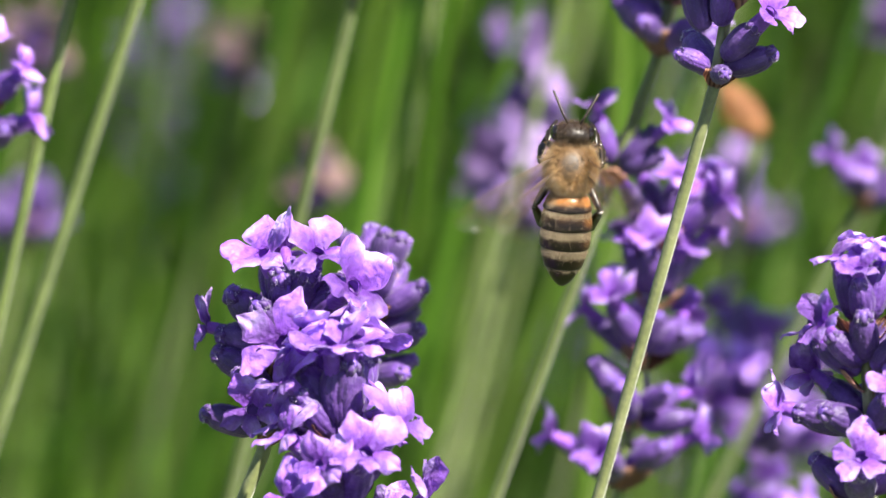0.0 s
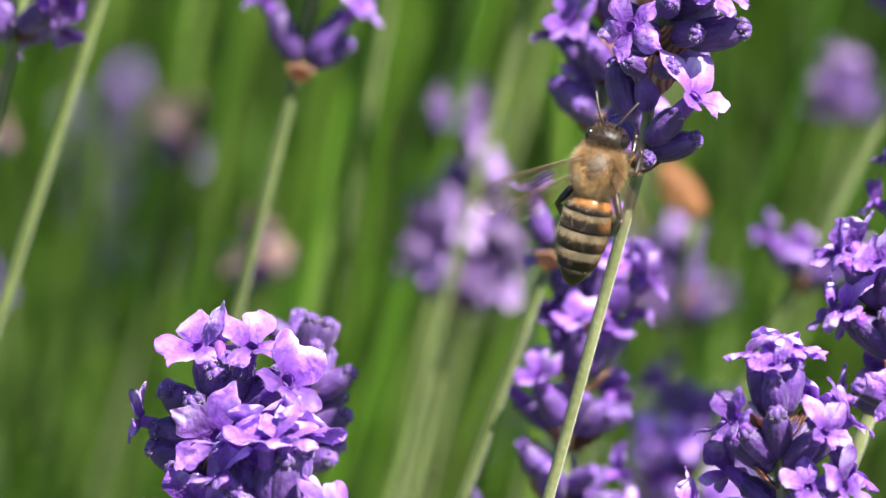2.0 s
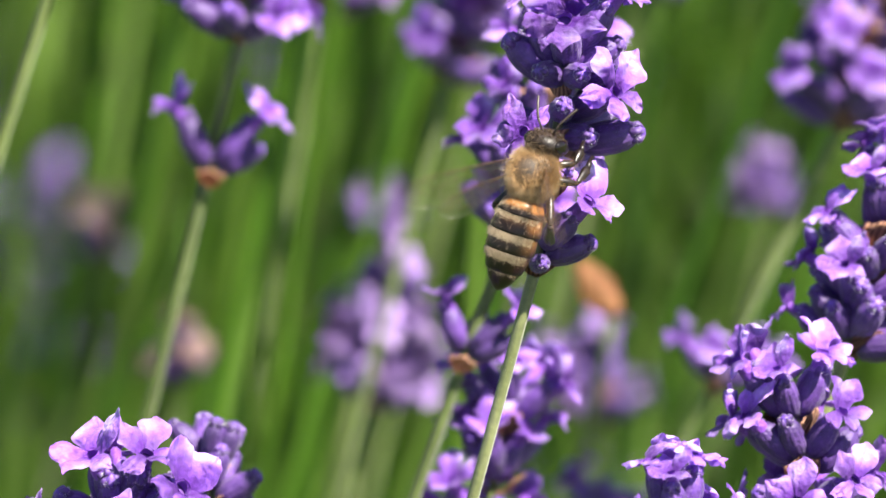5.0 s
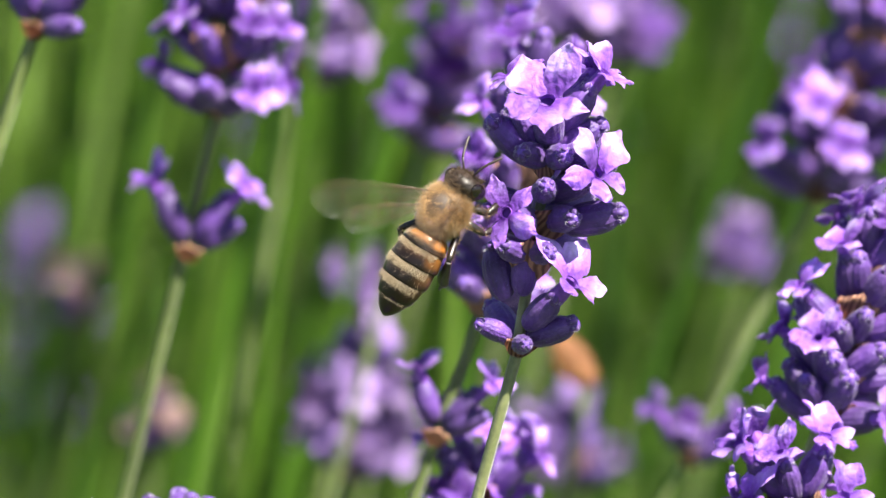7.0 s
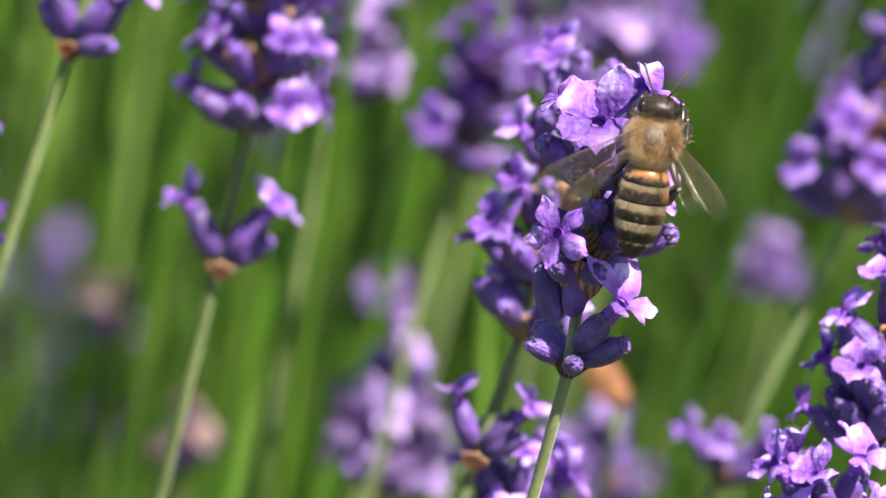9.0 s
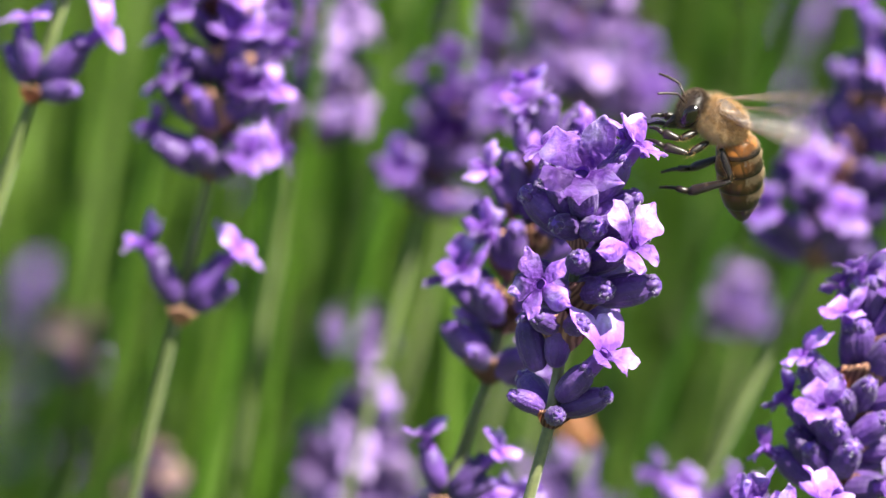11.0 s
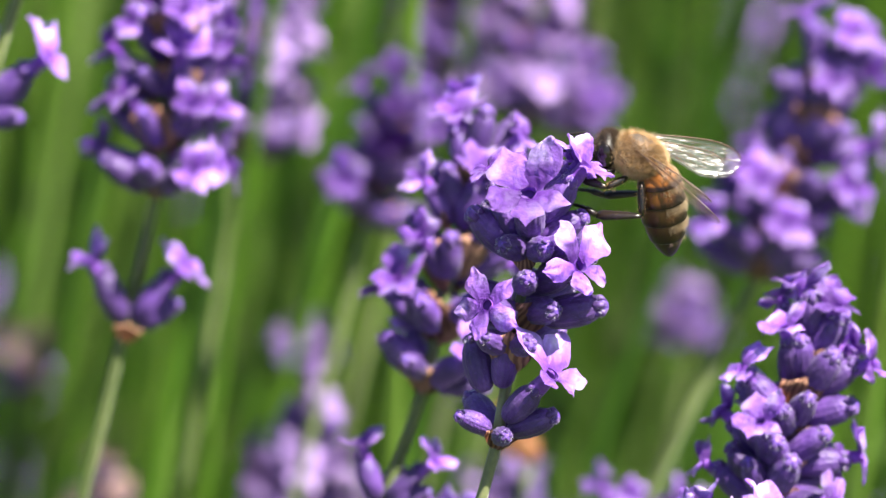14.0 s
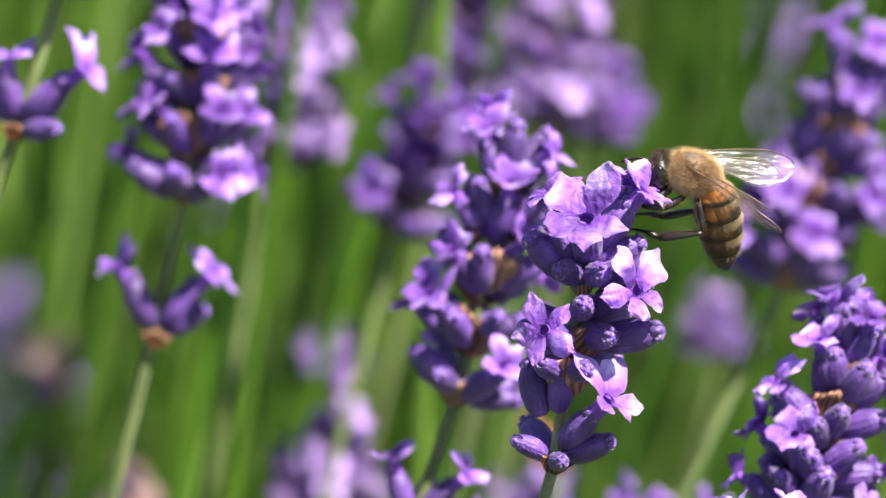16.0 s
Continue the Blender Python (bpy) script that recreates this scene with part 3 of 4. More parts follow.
# ---- the rest of the bed: stems, leaves and heads beyond counting ----
def bed():
    rng = random.Random(5)
    verts, faces, slots = [], [], []

    def blade(points, radii, sides, slot):
        first = len(verts)
        for p, r in zip(points, radii):
            for k in range(sides):
                a = 2 * math.pi * k / sides
                verts.append((p[0] + r * math.cos(a), p[1] + r * math.sin(a), p[2]))
        for i in range(len(points) - 1):
            for k in range(sides):
                o, n = first + i * sides, first + (i + 1) * sides
                faces.append((o + k, o + (k + 1) % sides, n + (k + 1) % sides, n + k))
                slots.append(slot)

    def leaf(p, way, long, wide, slot):
        side = Vector((rng.gauss(0, 1), rng.gauss(0, 1), rng.gauss(0, 0.4)))
        side = (side - way * side.dot(way)).normalized() * wide
        mid = p + way * long * 0.5 + Vector((0, 0, long * 0.06))
        end = p + way * long
        first = len(verts)
        thick = way.cross(side).normalized() * wide * 0.35
        verts.extend([tuple(p), tuple(mid + side), tuple(mid - side), tuple(mid + thick), tuple(end)])
        for tri in ((0, 1, 3), (0, 3, 2), (1, 4, 3), (3, 4, 2), (0, 2, 1), (1, 2, 4)):
            faces.append(tuple(first + k for k in tri))
            slots.append(slot)

    for n in range(2500):
        y = 0.15 + 1.55 * rng.random() ** 0.85 if n < 1500 or n >= 1660 else rng.uniform(0.18, 0.5)
        x = rng.choice((rng.uniform(-0.8, -0.42), rng.uniform(0.36, 0.7))) if n >= 1660 else rng.uniform(-0.42, 0.36) if n < 1500 else rng.uniform(-0.24, 0.08)
        tall = rng.uniform(0.56, 0.68) if n % 9 else rng.uniform(0.16, 0.36)
        lean = radians(rng.gauss(12, 6))
        nod = radians(rng.gauss(0, 4))
        top = Vector((x + math.tan(lean) * tall, y + math.tan(nod) * tall, tall))
        pts = [(x + (top.x - x) * s + 0.01 * math.sin(3 * s), y + (top.y - y) * s, tall * s) for s in (0, 0.25, 0.5, 0.75, 1)]
        r = rng.uniform(0.0006, 0.0010)
        blade(pts, [r * 1.3, r * 1.2, r, r, r * 0.7], 6, 0)
        way = (top - Vector((x, y, 0))).normalized()
        for k in range(26):
            s = rng.uniform(-0.03, 0.005)
            out = Vector((rng.gauss(0, 1), rng.gauss(0, 1), rng.uniform(0, 1))).normalized()
            leaf(top + way * s, out, rng.uniform(0.006, 0.011), rng.uniform(0.001, 0.002), 1 if k % 2 else 2)
    for n in range(9000):
        y = 0.12 + 1.7 * rng.random()
        x = rng.uniform(-0.5, 0.45)
        z = 0.30 * rng.random() ** 1.3
        way = Vector((rng.gauss(0.2, 0.35), rng.gauss(0, 0.35), 1)).normalized()
        leaf(Vector((x, y, z)), way, rng.uniform(0.03, 0.07), rng.uniform(0.0012, 0.0026), 0)
    mesh = bpy.data.meshes.new("lavender_bed")
    mesh.from_pydata(verts, [], faces)
    for m in (FIELD, PETAL, CALYX):
        mesh.materials.append(m)
    mesh.polygons.foreach_set("material_index", slots)
    ob = new("lavender_bed", mesh)
    tagged(ob, "dense bed of green lavender stems and narrow leaves", "plants", kind="stuff")


bed()


# ---- the bee ----
def chitin(name, colour, rough, grain=900):
    mat, nt, bsdf = shader(name)
    co = nt.nodes.new("ShaderNodeTexCoord")
    n = node(nt, "ShaderNodeTexNoise", Scale=float(grain), Detail=4.0)
    nt.links.new(co.outputs["Object"], n.inputs["Vector"])
    col = ramp(nt, n.outputs["Fac"], [(0.3, tuple(c * 0.6 for c in colour)), (0.7, tuple(min(1, c * 1.35) for c in colour))])
    nt.links.new(col.outputs[0], bsdf.inputs["Base Color"])
    bsdf.inputs["Roughness"].default_value = rough
    bumped(nt, bsdf, n.outputs["Fac"], 0.4, 0.00005)
    return mat


def abdomen_material():
    """Amber at the waist, then dark shining bands between pale felted ones, darker towards the tip."""
    mat, nt, bsdf = shader("banded abdomen")
    co = nt.nodes.new("ShaderNodeTexCoord")
    sep = nt.nodes.new("ShaderNodeSeparateXYZ")
    nt.links.new(co.outputs["Object"], sep.inputs[0])
    n = node(nt, "ShaderNodeTexNoise", Scale=1400.0, Detail=3.0)
    nt.links.new(co.outputs["Object"], n.inputs["Vector"])
    wob = node(nt, "ShaderNodeMapRange", From_Min=0.0, From_Max=1.0, To_Min=-0.00014, To_Max=0.00014)
    nt.links.new(n.outputs["Fac"], wob.inputs[0])
    add = nt.nodes.new("ShaderNodeMath")
    add.operation = "SUBTRACT"
    nt.links.new(wob.outputs[0], add.inputs[0])
    nt.links.new(sep.outputs["Y"], add.inputs[1])
    along = node(nt, "ShaderNodeMapRange", From_Min=0.0, From_Max=0.0078)
    nt.links.new(add.outputs[0], along.inputs[0])
    dark, brown, tan, amber = (0.007, 0.004, 0.003), (0.03, 0.015, 0.008), (0.20, 0.145, 0.085), (0.25, 0.095, 0.02)
    stops = [(0.0, brown), (0.04, amber), (0.10, amber), (0.13, brown), (0.15, dark), (0.19, dark), (0.20, tan), (0.24, (0.11, 0.06, 0.03)), (0.27, brown), (0.31, dark), (0.38, dark),
             (0.395, tan), (0.44, tan), (0.475, brown), (0.51, dark), (0.575, dark), (0.59, tan), (0.645, tan), (0.68, brown), (0.71, dark), (0.78, dark), (0.795, brown), (0.82, dark), (0.87, dark), (1.0, dark)]
    col = ramp(nt, along.outputs[0], stops)
    # golden, thinly banded flanks and belly
    gold, honey = (0.30, 0.11, 0.02), (0.17, 0.058, 0.011)
    rim = (0.02, 0.009, 0.005)
    side = ramp(nt, along.outputs[0], [(0.0, honey), (0.12, gold), (0.15, rim), (0.18, rim), (0.21, (0.17, 0.068, 0.016)), (0.31, (0.09, 0.036, 0.011)), (0.345, rim), (0.38, rim), (0.41, (0.11, 0.052, 0.019)), (0.50, (0.06, 0.027, 0.011)),
                                       (0.545, rim), (0.575, rim), (0.60, (0.08, 0.036, 0.015)), (0.68, (0.035, 0.015, 0.007)), (0.72, rim), (0.78, dark), (0.80, (0.03, 0.014, 0.008)), (0.90, (0.012, 0.007, 0.005)), (1.0, dark)])
    under = node(nt, "ShaderNodeMapRange", From_Min=0.0015, From_Max=0.0008)
    nt.links.new(sep.outputs["Z"], under.inputs[0])
    nt.links.new(mixed(nt, under.outputs[0], col.outputs[0], side.outputs[0]), bsdf.inputs["Base Color"])
    bsdf.inputs["Roughness"].default_value = 0.3
    bsdf.inputs["Specular IOR Level"].default_value = 0.28
    bumped(nt, bsdf, n.outputs["Fac"], 0.35, 0.00006)
    return mat


def wing_material():
    mat, nt, bsdf = shader("wing membrane")
    out = nt.nodes["Material Output"]
    clear = nt.nodes.new("ShaderNodeBsdfTransparent")
    clear.inputs["Color"].default_value = (0.93, 0.90, 0.86, 1)
    co = nt.nodes.new("ShaderNodeTexCoord")
    n = node(nt, "ShaderNodeTexNoise", Scale=900.0, Detail=4.0)
    along = nt.nodes.new("ShaderNodeMapping")
    along.inputs["Scale"].default_value = (0.35, 1.6, 1.0)
    nt.links.new(co.outputs["Object"], along.inputs["Vector"])
    nt.links.new(along.outputs[0], n.inputs["Vector"])
    bsdf.inputs["Base Color"].default_value = (0.50, 0.42, 0.33, 1)
    bsdf.inputs["Roughness"].default_value = 0.3
    gloss = node(nt, "ShaderNodeBsdfAnisotropic", Roughness=0.32)
    gloss.inputs["Color"].default_value = (1, 1, 1, 1)
    bump = node(nt, "ShaderNodeBump", Strength=0.7, Distance=0.0004)
    nt.links.new(n.outputs["Fac"], bump.inputs["Height"])
    nt.links.new(bump.outputs[0], gloss.inputs["Normal"])
    tint = node(nt, "ShaderNodeMixShader", Fac=0.014)
    nt.links.new(clear.outputs[0], tint.inputs[1])
    nt.links.new(bsdf.outputs[0], tint.inputs[2])
    mix = node(nt, "ShaderNodeMixShader", Fac=0.12)
    nt.links.new(tint.outputs[0], mix.inputs[1])
    nt.links.new(gloss.outputs[0], mix.inputs[2])
    nt.links.new(mix.outputs[0], out.inputs["Surface"])
    return mat


HIDE = chitin("brown hide", (0.11, 0.062, 0.028), 0.6)
PLATE = chitin("back plate", (0.055, 0.038, 0.026), 0.62, 2200)
BODY = chitin("dark body", (0.018, 0.011, 0.008), 0.48)
EYE_MAT = chitin("compound eye", (0.005, 0.003, 0.002), 0.1, 4000)
LEG = chitin("leg", (0.010, 0.0055, 0.0035), 0.36, 2500)
VEIN = chitin("wing vein", (0.075, 0.0375, 0.0188), 0.4)
FUR = plant_material("tawny fur", (0.26, 0.14, 0.05), (0.44, 0.27, 0.115), (0.66, 0.47, 0.25), 300, 0.6, 0.25, 0, 0.05)
DARK_FUR = plant_material("brown head fur", (0.045, 0.027, 0.014), (0.09, 0.055, 0.028), (0.19, 0.125, 0.065), 300, 0.6, 0.2, 0, 0.05)
PALE_FUR = plant_material("pale band fur", (0.25, 0.18, 0.11), (0.37, 0.29, 0.19), (0.52, 0.44, 0.32), 300, 0.6, 0.25, 0, 0.05)
WING = wing_material()


def egg(bm, centre, radii, slot=0, seg=32):
    made = bmesh.ops.create_uvsphere(bm, u_segments=seg, v_segments=seg // 2, radius=1.0)
    for v in made["verts"]:
        v.co = Vector((v.co.x * radii[0], v.co.y * radii[1], v.co.z * radii[2])) * MM + Vector(centre) * MM
        for f in v.link_faces:
            f.material_index = slot
            f.smooth = True


def on_egg(rng, centre, radii, count, keep=lambda n: True):
    spots = []
    while len(spots) < count:
        n = Vector((rng.gauss(0, 1), rng.gauss(0, 1), rng.gauss(0, 1))).normalized()
        if keep(n):
            p = Vector((n.x * radii[0], n.y * radii[1], n.z * radii[2])) * 0.97 + Vector(centre)
            out = Vector((n.x / radii[0], n.y / radii[1], n.z / radii[2])).normalized()
            spots.append((p * MM, out))
    return spots


ABDOMEN = [(0.0, 0.6), (0.2, 1.3), (0.6, 1.72), (1.5, 2.0), (2.8, 2.12), (4.0, 2.08), (5.15, 1.86), (6.1, 1.5), (6.75, 1.12), (7.3, 0.7), (7.6, 0.34), (7.72, 0.1)]


def girth(y):
    return float(np.interp(y, [a for a, _ in ABDOMEN], [r for _, r in ABDOMEN]))


def make_bee():
    rng = random.Random(77)
    bee = new("honeybee")
    tagged(bee, "tawny furred honeybee with dark banded abdomen visiting lavender", "bee")
    # thorax
    bm = bmesh.new()
    egg(bm, (0, 0, 0), (1.85, 2.0, 1.5))
    egg(bm, (0, -1.25, -0.15), (1.4, 1.05, 1.2))
    part("thorax", bm, HIDE, bee, "brown thorax")
    bm = bmesh.new()
    egg(bm, (0, 0.1, 0.12), (1.55, 1.6, 1.41))
    part("scutum", bm, PLATE, bee, "bald grey-black back plate")
    bm = bmesh.new()
    bald = lambda n: not (n.z > 0.45 and (n.x / 0.56) ** 2 + ((n.y - 0.05) / 0.6) ** 2 < rng.uniform(0.55, 1.1)) or rng.random() < 0.10
    hairs(bm, on_egg(rng, (0, 0, 0), (1.85, 2.0, 1.5), 12000, bald), 0.56 * MM, 0.0115 * MM, rng, 0, Vector((0, -0.4, 0.1)), 0.5)
    fringe = lambda n: n.z < 0.45 or (n.x / 0.7) ** 2 + ((n.y - 0.05) / 0.74) ** 2 > 0.9
    hairs(bm, on_egg(rng, (0, 0, 0), (1.85, 2.0, 1.5), 2600, fringe), 0.85 * MM, 0.011 * MM, rng, 1, Vector((0, -0.1, 0.1)), 0.6)
    hairs(bm, on_egg(rng, (0, -1.25, -0.15), (1.4, 1.05, 1.2), 2600, lambda n: n.y < 0.3), 0.5 * MM, 0.0115 * MM, rng, 0, Vector((0, -0.4, 0.1)), 0.5)
    part("thorax_fur", bm, [FUR, PALE_FUR], bee, "dense tawny fur")
    # head
    bm = bmesh.new()
    egg(bm, (0, 0.35, -0.55), (1.85, 1.05, 1.72))
    egg(bm, (0, 0.75, -1.45), (0.85, 0.6, 0.8))
    rings(bm, [Vector((0.0, 1.0, -1.9)) * MM, Vector((0, 1.35, -2.7)) * MM, Vector((0, 1.5, -3.3)) * MM], [0.4 * MM, 0.2 * MM, 0.08 * MM], 8)
    mesh = bpy.data.meshes.new("head")
    bm.to_mesh(mesh)
    bm.free()
    mesh.materials.append(BODY)
    head = piece("head", mesh, bee, pose(0, 0.00205, 0.0001), "dark head with brown fur")
    for sx in (-1, 1):
        bm = bmesh.new()
        egg(bm, (1.48 * sx, 0.45, -0.55), (0.52, 0.66, 1.14), 0, 24)
        part("eye", bm, EYE_MAT, head, "glossy black compound eye")
        bm = bmesh.new()
        base = Vector((0.4 * sx, 1.05, -0.2))
        elbow = base + Vector((0.65 * sx, 1.1, 0.75))
        end = elbow + Vector((0.9 * sx, 1.7, -0.1))
        rings(bm, [base * MM, base.lerp(elbow, 0.5) * MM, elbow * MM], [0.11 * MM, 0.1 * MM, 0.11 * MM], 8)
        beads = [elbow.lerp(end, k / 20) + Vector((0, 0, -0.35 * (k / 20) ** 2)) for k in range(21)]
        rings(bm, [p * MM for p in beads], [(0.125 if k % 2 else 0.105) * MM for k in range(21)], 8)
        part("antenna", bm, BODY, head)
    bm = bmesh.new()
    hairs(bm, on_egg(rng, (0, 0.35, -0.55), (1.85, 1.05, 1.72), 2200, lambda n: abs(n.x) < 0.72), 0.42 * MM, 0.02 * MM, rng, 0, Vector((0, 0.1, 0.3)), 0.4)
    hairs(bm, on_egg(rng, (0, -0.1, -0.4), (1.5, 0.6, 1.5), 700, lambda n: n.z > 0), 0.5 * MM, 0.02 * MM, rng, 0, Vector((0, 0, 0.3)), 0.4)
    part("head_fur", bm, DARK_FUR, head, "brown fur")
    # abdomen of overlapping plates
    bm = bmesh.new()
    ys = [7.72 * k / 40 for k in range(41)]
    rings(bm, [Vector((0, -y, 0)) * MM for y in ys], [max(0.05, girth(y) * 0.95) * MM for y in ys], 32, flat=0.9)
    mesh = bpy.data.meshes.new("abdomen")
    bm.to_mesh(mesh)
    bm.free()
    banded = abdomen_material()
    mesh.materials.append(banded)
    abdomen = piece("abdomen", mesh, bee, pose(0, -0.0017, -0.0003), "amber and dark banded abdomen")
    edges = [0.1, 1.5, 3.0, 4.55, 6.15, 7.72]
    for k in range(5):
        bm = bmesh.new()
        lo, hi = edges[k], edges[k + 1]
        steps = [lo + (hi - lo) * s for s in (0, 0.15, 0.35, 0.55, 0.75, 0.9, 0.97, 1.0)]
        lift = [0.96, 0.985, 1.0, 1.015, 1.03, 1.04, 1.035, 0.99]
        rings(bm, [Vector((0, -y, 0)) * MM for y in steps], [max(0.06, girth(y) * q) * MM for y, q in zip(steps, lift)], 40, cap=False, flat=0.9)
        part("tergite", bm, banded, abdomen)
    bm = bmesh.new()
    spots = []
    for lo, hi, count in ((0.1, 1.1, 900), (1.48, 1.9, 500), (2.98, 3.6, 900), (4.52, 5.15, 900), (6.12, 6.25, 80), (0.2, 5.6, 500)):
        for _ in range(count):
            y, a = lo + (hi - lo) * rng.random() ** 1.5, rng.uniform(0.3, math.pi - 0.3)
            r = girth(y) * 1.0
            n = Vector((math.cos(a), -0.1, math.sin(a)))
            spots.append((Vector((r * math.cos(a), -y, 0.9 * r * math.sin(a))) * MM, n.normalized()))
    hairs(bm, spots, 0.36 * MM, 0.009 * MM, rng, 0, Vector((0, -1.1, 0)), 0.45)
    part("abdomen_fur", bm, PALE_FUR, abdomen, "pale felt bands")
    # legs
    joints = {"fore": ((1.0, 1.2, -1.4), (1.7, 2.3, -2.1), (1.4, 3.6, -2.2), (0.9, 4.6, -2.4)),
              "middle": ((1.3, 0.1, -1.5), (2.2, 1.3, -2.5), (1.8, 3.2, -2.7), (1.2, 4.6, -2.9)),
              "hind": ((1.3, -1.0, -1.4), (2.3, -2.0, -3.6), (2.0, 1.2, -5.0), (1.4, 3.4, -5.2))}
    legs = []
    for kind, pts in joints.items():
        for sx in (-1, 1):
            q = [Vector((p[0] * sx, p[1], p[2])) - Vector((pts[0][0] * sx, pts[0][1], pts[0][2])) for p in pts]
            hip = Vector((pts[0][0] * sx, pts[0][1], pts[0][2])) * MM
            fat = 1.3 if kind == "hind" else 1.0
            bm = bmesh.new()
            rings(bm, [q[0].lerp(q[1], s) * MM for s in (0, 0.2, 0.5, 0.8, 1)], [r * MM for r in (0.2, 0.28, 0.31, 0.27, 0.17)], 12)
            spots = []
            for _ in range(150):
                n = Vector((rng.gauss(0, 1), rng.gauss(0, 1), rng.gauss(0, 1))).normalized()
                spots.append(((q[0].lerp(q[1], rng.random()) + n * 0.24) * MM, n))
            hairs(bm, spots, 0.4 * MM, 0.011 * MM, rng, 1)
            mesh = bpy.data.meshes.new("leg")
            bm.to_mesh(mesh)
            bm.free()
            mesh.materials.append(LEG)
            mesh.materials.append(FUR)
            leg = piece("leg", mesh, bee, Matrix.Translation(hip))
            bm = bmesh.new()
            rings(bm, [q[1].lerp(q[2], s) * MM for s in (0, 0.15, 0.5, 0.85, 1)], [r * fat * MM for r in (0.15, 0.22, 0.32, 0.40, 0.26)], 12, flat=0.7)
            spots = []
            for _ in range(120):
                s = rng.random()
                n = Vector((rng.gauss(0, 1), rng.gauss(0, 1), rng.gauss(0, 1))).normalized()
                spots.append(((q[1].lerp(q[2], s) + n * 0.3) * MM, n))
            hairs(bm, spots, 0.3 * MM, 0.012 * MM, rng, 1)
            part("tibia", bm, [LEG, DARK_FUR], leg)
            bm = bmesh.new()
            foot = [q[2].lerp(q[3], s) + Vector((0, 0, 0.15 * math.sin(s * 3))) for s in (0, 0.4, 0.45, 0.6, 0.65, 0.8, 0.85, 1)]
            rings(bm, [p * MM for p in foot], [r * MM for r in (0.2 * fat, 0.2 * fat, 0.14, 0.17, 0.12, 0.15, 0.1, 0.13)], 8)
            part("tarsus", bm, LEG, leg)
            legs.append((leg, kind, sx, hip))
    # wings
    wings = []
    for kind, long, wide, hip in (("forewing", 9.1, 3.0, (1.25, 0.7, 0.95)), ("hindwing", 6.2, 2.1, (1.3, -0.5, 0.85))):
        for sx in (-1, 1):
            bm = bmesh.new()
            n = 22
            lead, trail = [], []
            for k in range(n + 1):
                s = 1 - (1 - k / n) ** 1.5
                chord = wide * min(1.0, 0.14 + 1.25 * s ** 0.9) * (math.sqrt(max(0.0, 1 - ((s - 0.70) / 0.302) ** 2)) if s > 0.70 else 1)
                a = 0.08 * wide * math.sin(math.pi * s) - (0.40 * (wide - chord) if s > 0.70 else 0)
                lead.append(Vector((s * long * sx, a, 0.05 * math.sin(s * 5))))
                trail.append(Vector((s * long * sx, a - chord, 0.05 * math.sin(s * 5 + 1))))
            cols = 6
            grid = []
            for a, b in zip(lead, trail):
                grid.append([bm.verts.new((a.lerp(b, c / cols) + Vector((0, 0, 0.05 * math.sin(c * 2.4)))) * MM) for c in range(cols + 1)])
            for p, q in zip(grid, grid[1:]):
                for c in range(cols):
                    bm.faces.new((p[c], p[c + 1], q[c + 1], q[c])).smooth = True
            bmesh.ops.solidify(bm, geom=bm.faces[:], thickness=0.012 * MM)
            mesh = bpy.data.meshes.new("wing")
            bm.to_mesh(mesh)
            bm.free()
            mesh.materials.append(WING)
            at = Vector((hip[0] * sx, hip[1], hip[2])) * MM
            wing = piece("wing", mesh, bee, Matrix.Translation(at), "clear veined " + kind)
            bm = bmesh.new()
            inner = lambda s, c: lead[int(s * n)].lerp(trail[int(s * n)], c)
            lines = [[inner(k / n, 0.02) for k in range(0, n + 1)], [inner(k / n, 0.10 + 0.12 * k / n) for k in range(0, 17)], [inner(k / n, 0.25 + 0.25 * k / n) for k in range(1, 20)],
                     [inner(k / n, 0.5 + 0.25 * k / n) for k in range(1, 16)], [inner(k / n, 0.75 + 0.15 * k / n) for k in range(2, 12)],
                     [inner(9 / n, 0.12 + 0.1 * k) for k in range(5)], [inner(13 / n, 0.2 + 0.1 * k) for k in range(5)], [inner(16 / n, 0.22 + 0.09 * k) for k in range(4)], [inner(6 / n, 0.35 + 0.12 * k) for k in range(5)]]
            for k, line in enumerate(lines):
                rings(bm, [p * MM for p in line], [(0.045 if k == 0 else 0.027) * MM] * len(line), 5)
            part("vein", bm, VEIN, wing)
            wings.append((wing, kind, sx, at))
    bee.scale = (1.06, 1.06, 1.06)
    head.scale = (0.86, 0.92, 0.9)
    abdomen.scale = (0.91, 0.97, 0.93)
    return bee, head, abdomen, legs, wings


BEE, BEE_HEAD, BEE_ABDOMEN, BEE_LEGS, BEE_WINGS = make_bee()


# ---- movement ----
def bee_pose(a, h, b, turn, roll, nod):
    """The bee's chest at a plan spot; turn: degrees its head points clockwise from up; roll: degrees its back tips to its left; nod: degrees its head tips towards the viewer."""
    f = RIGHT * math.sin(radians(turn)) + UP * math.cos(radians(turn))
    side = f.cross(BACK)
    d = BACK * math.cos(radians(roll)) - side * math.sin(radians(roll))
    f2 = f * math.cos(radians(nod)) + BACK * math.sin(radians(nod))
    d = (d - f2 * d.dot(f2)).normalized()
    r = f2.cross(d)
    m = Matrix((r, f2, d)).transposed().to_4x4()
    return Matrix.Translation(place(a, h, b)) @ m


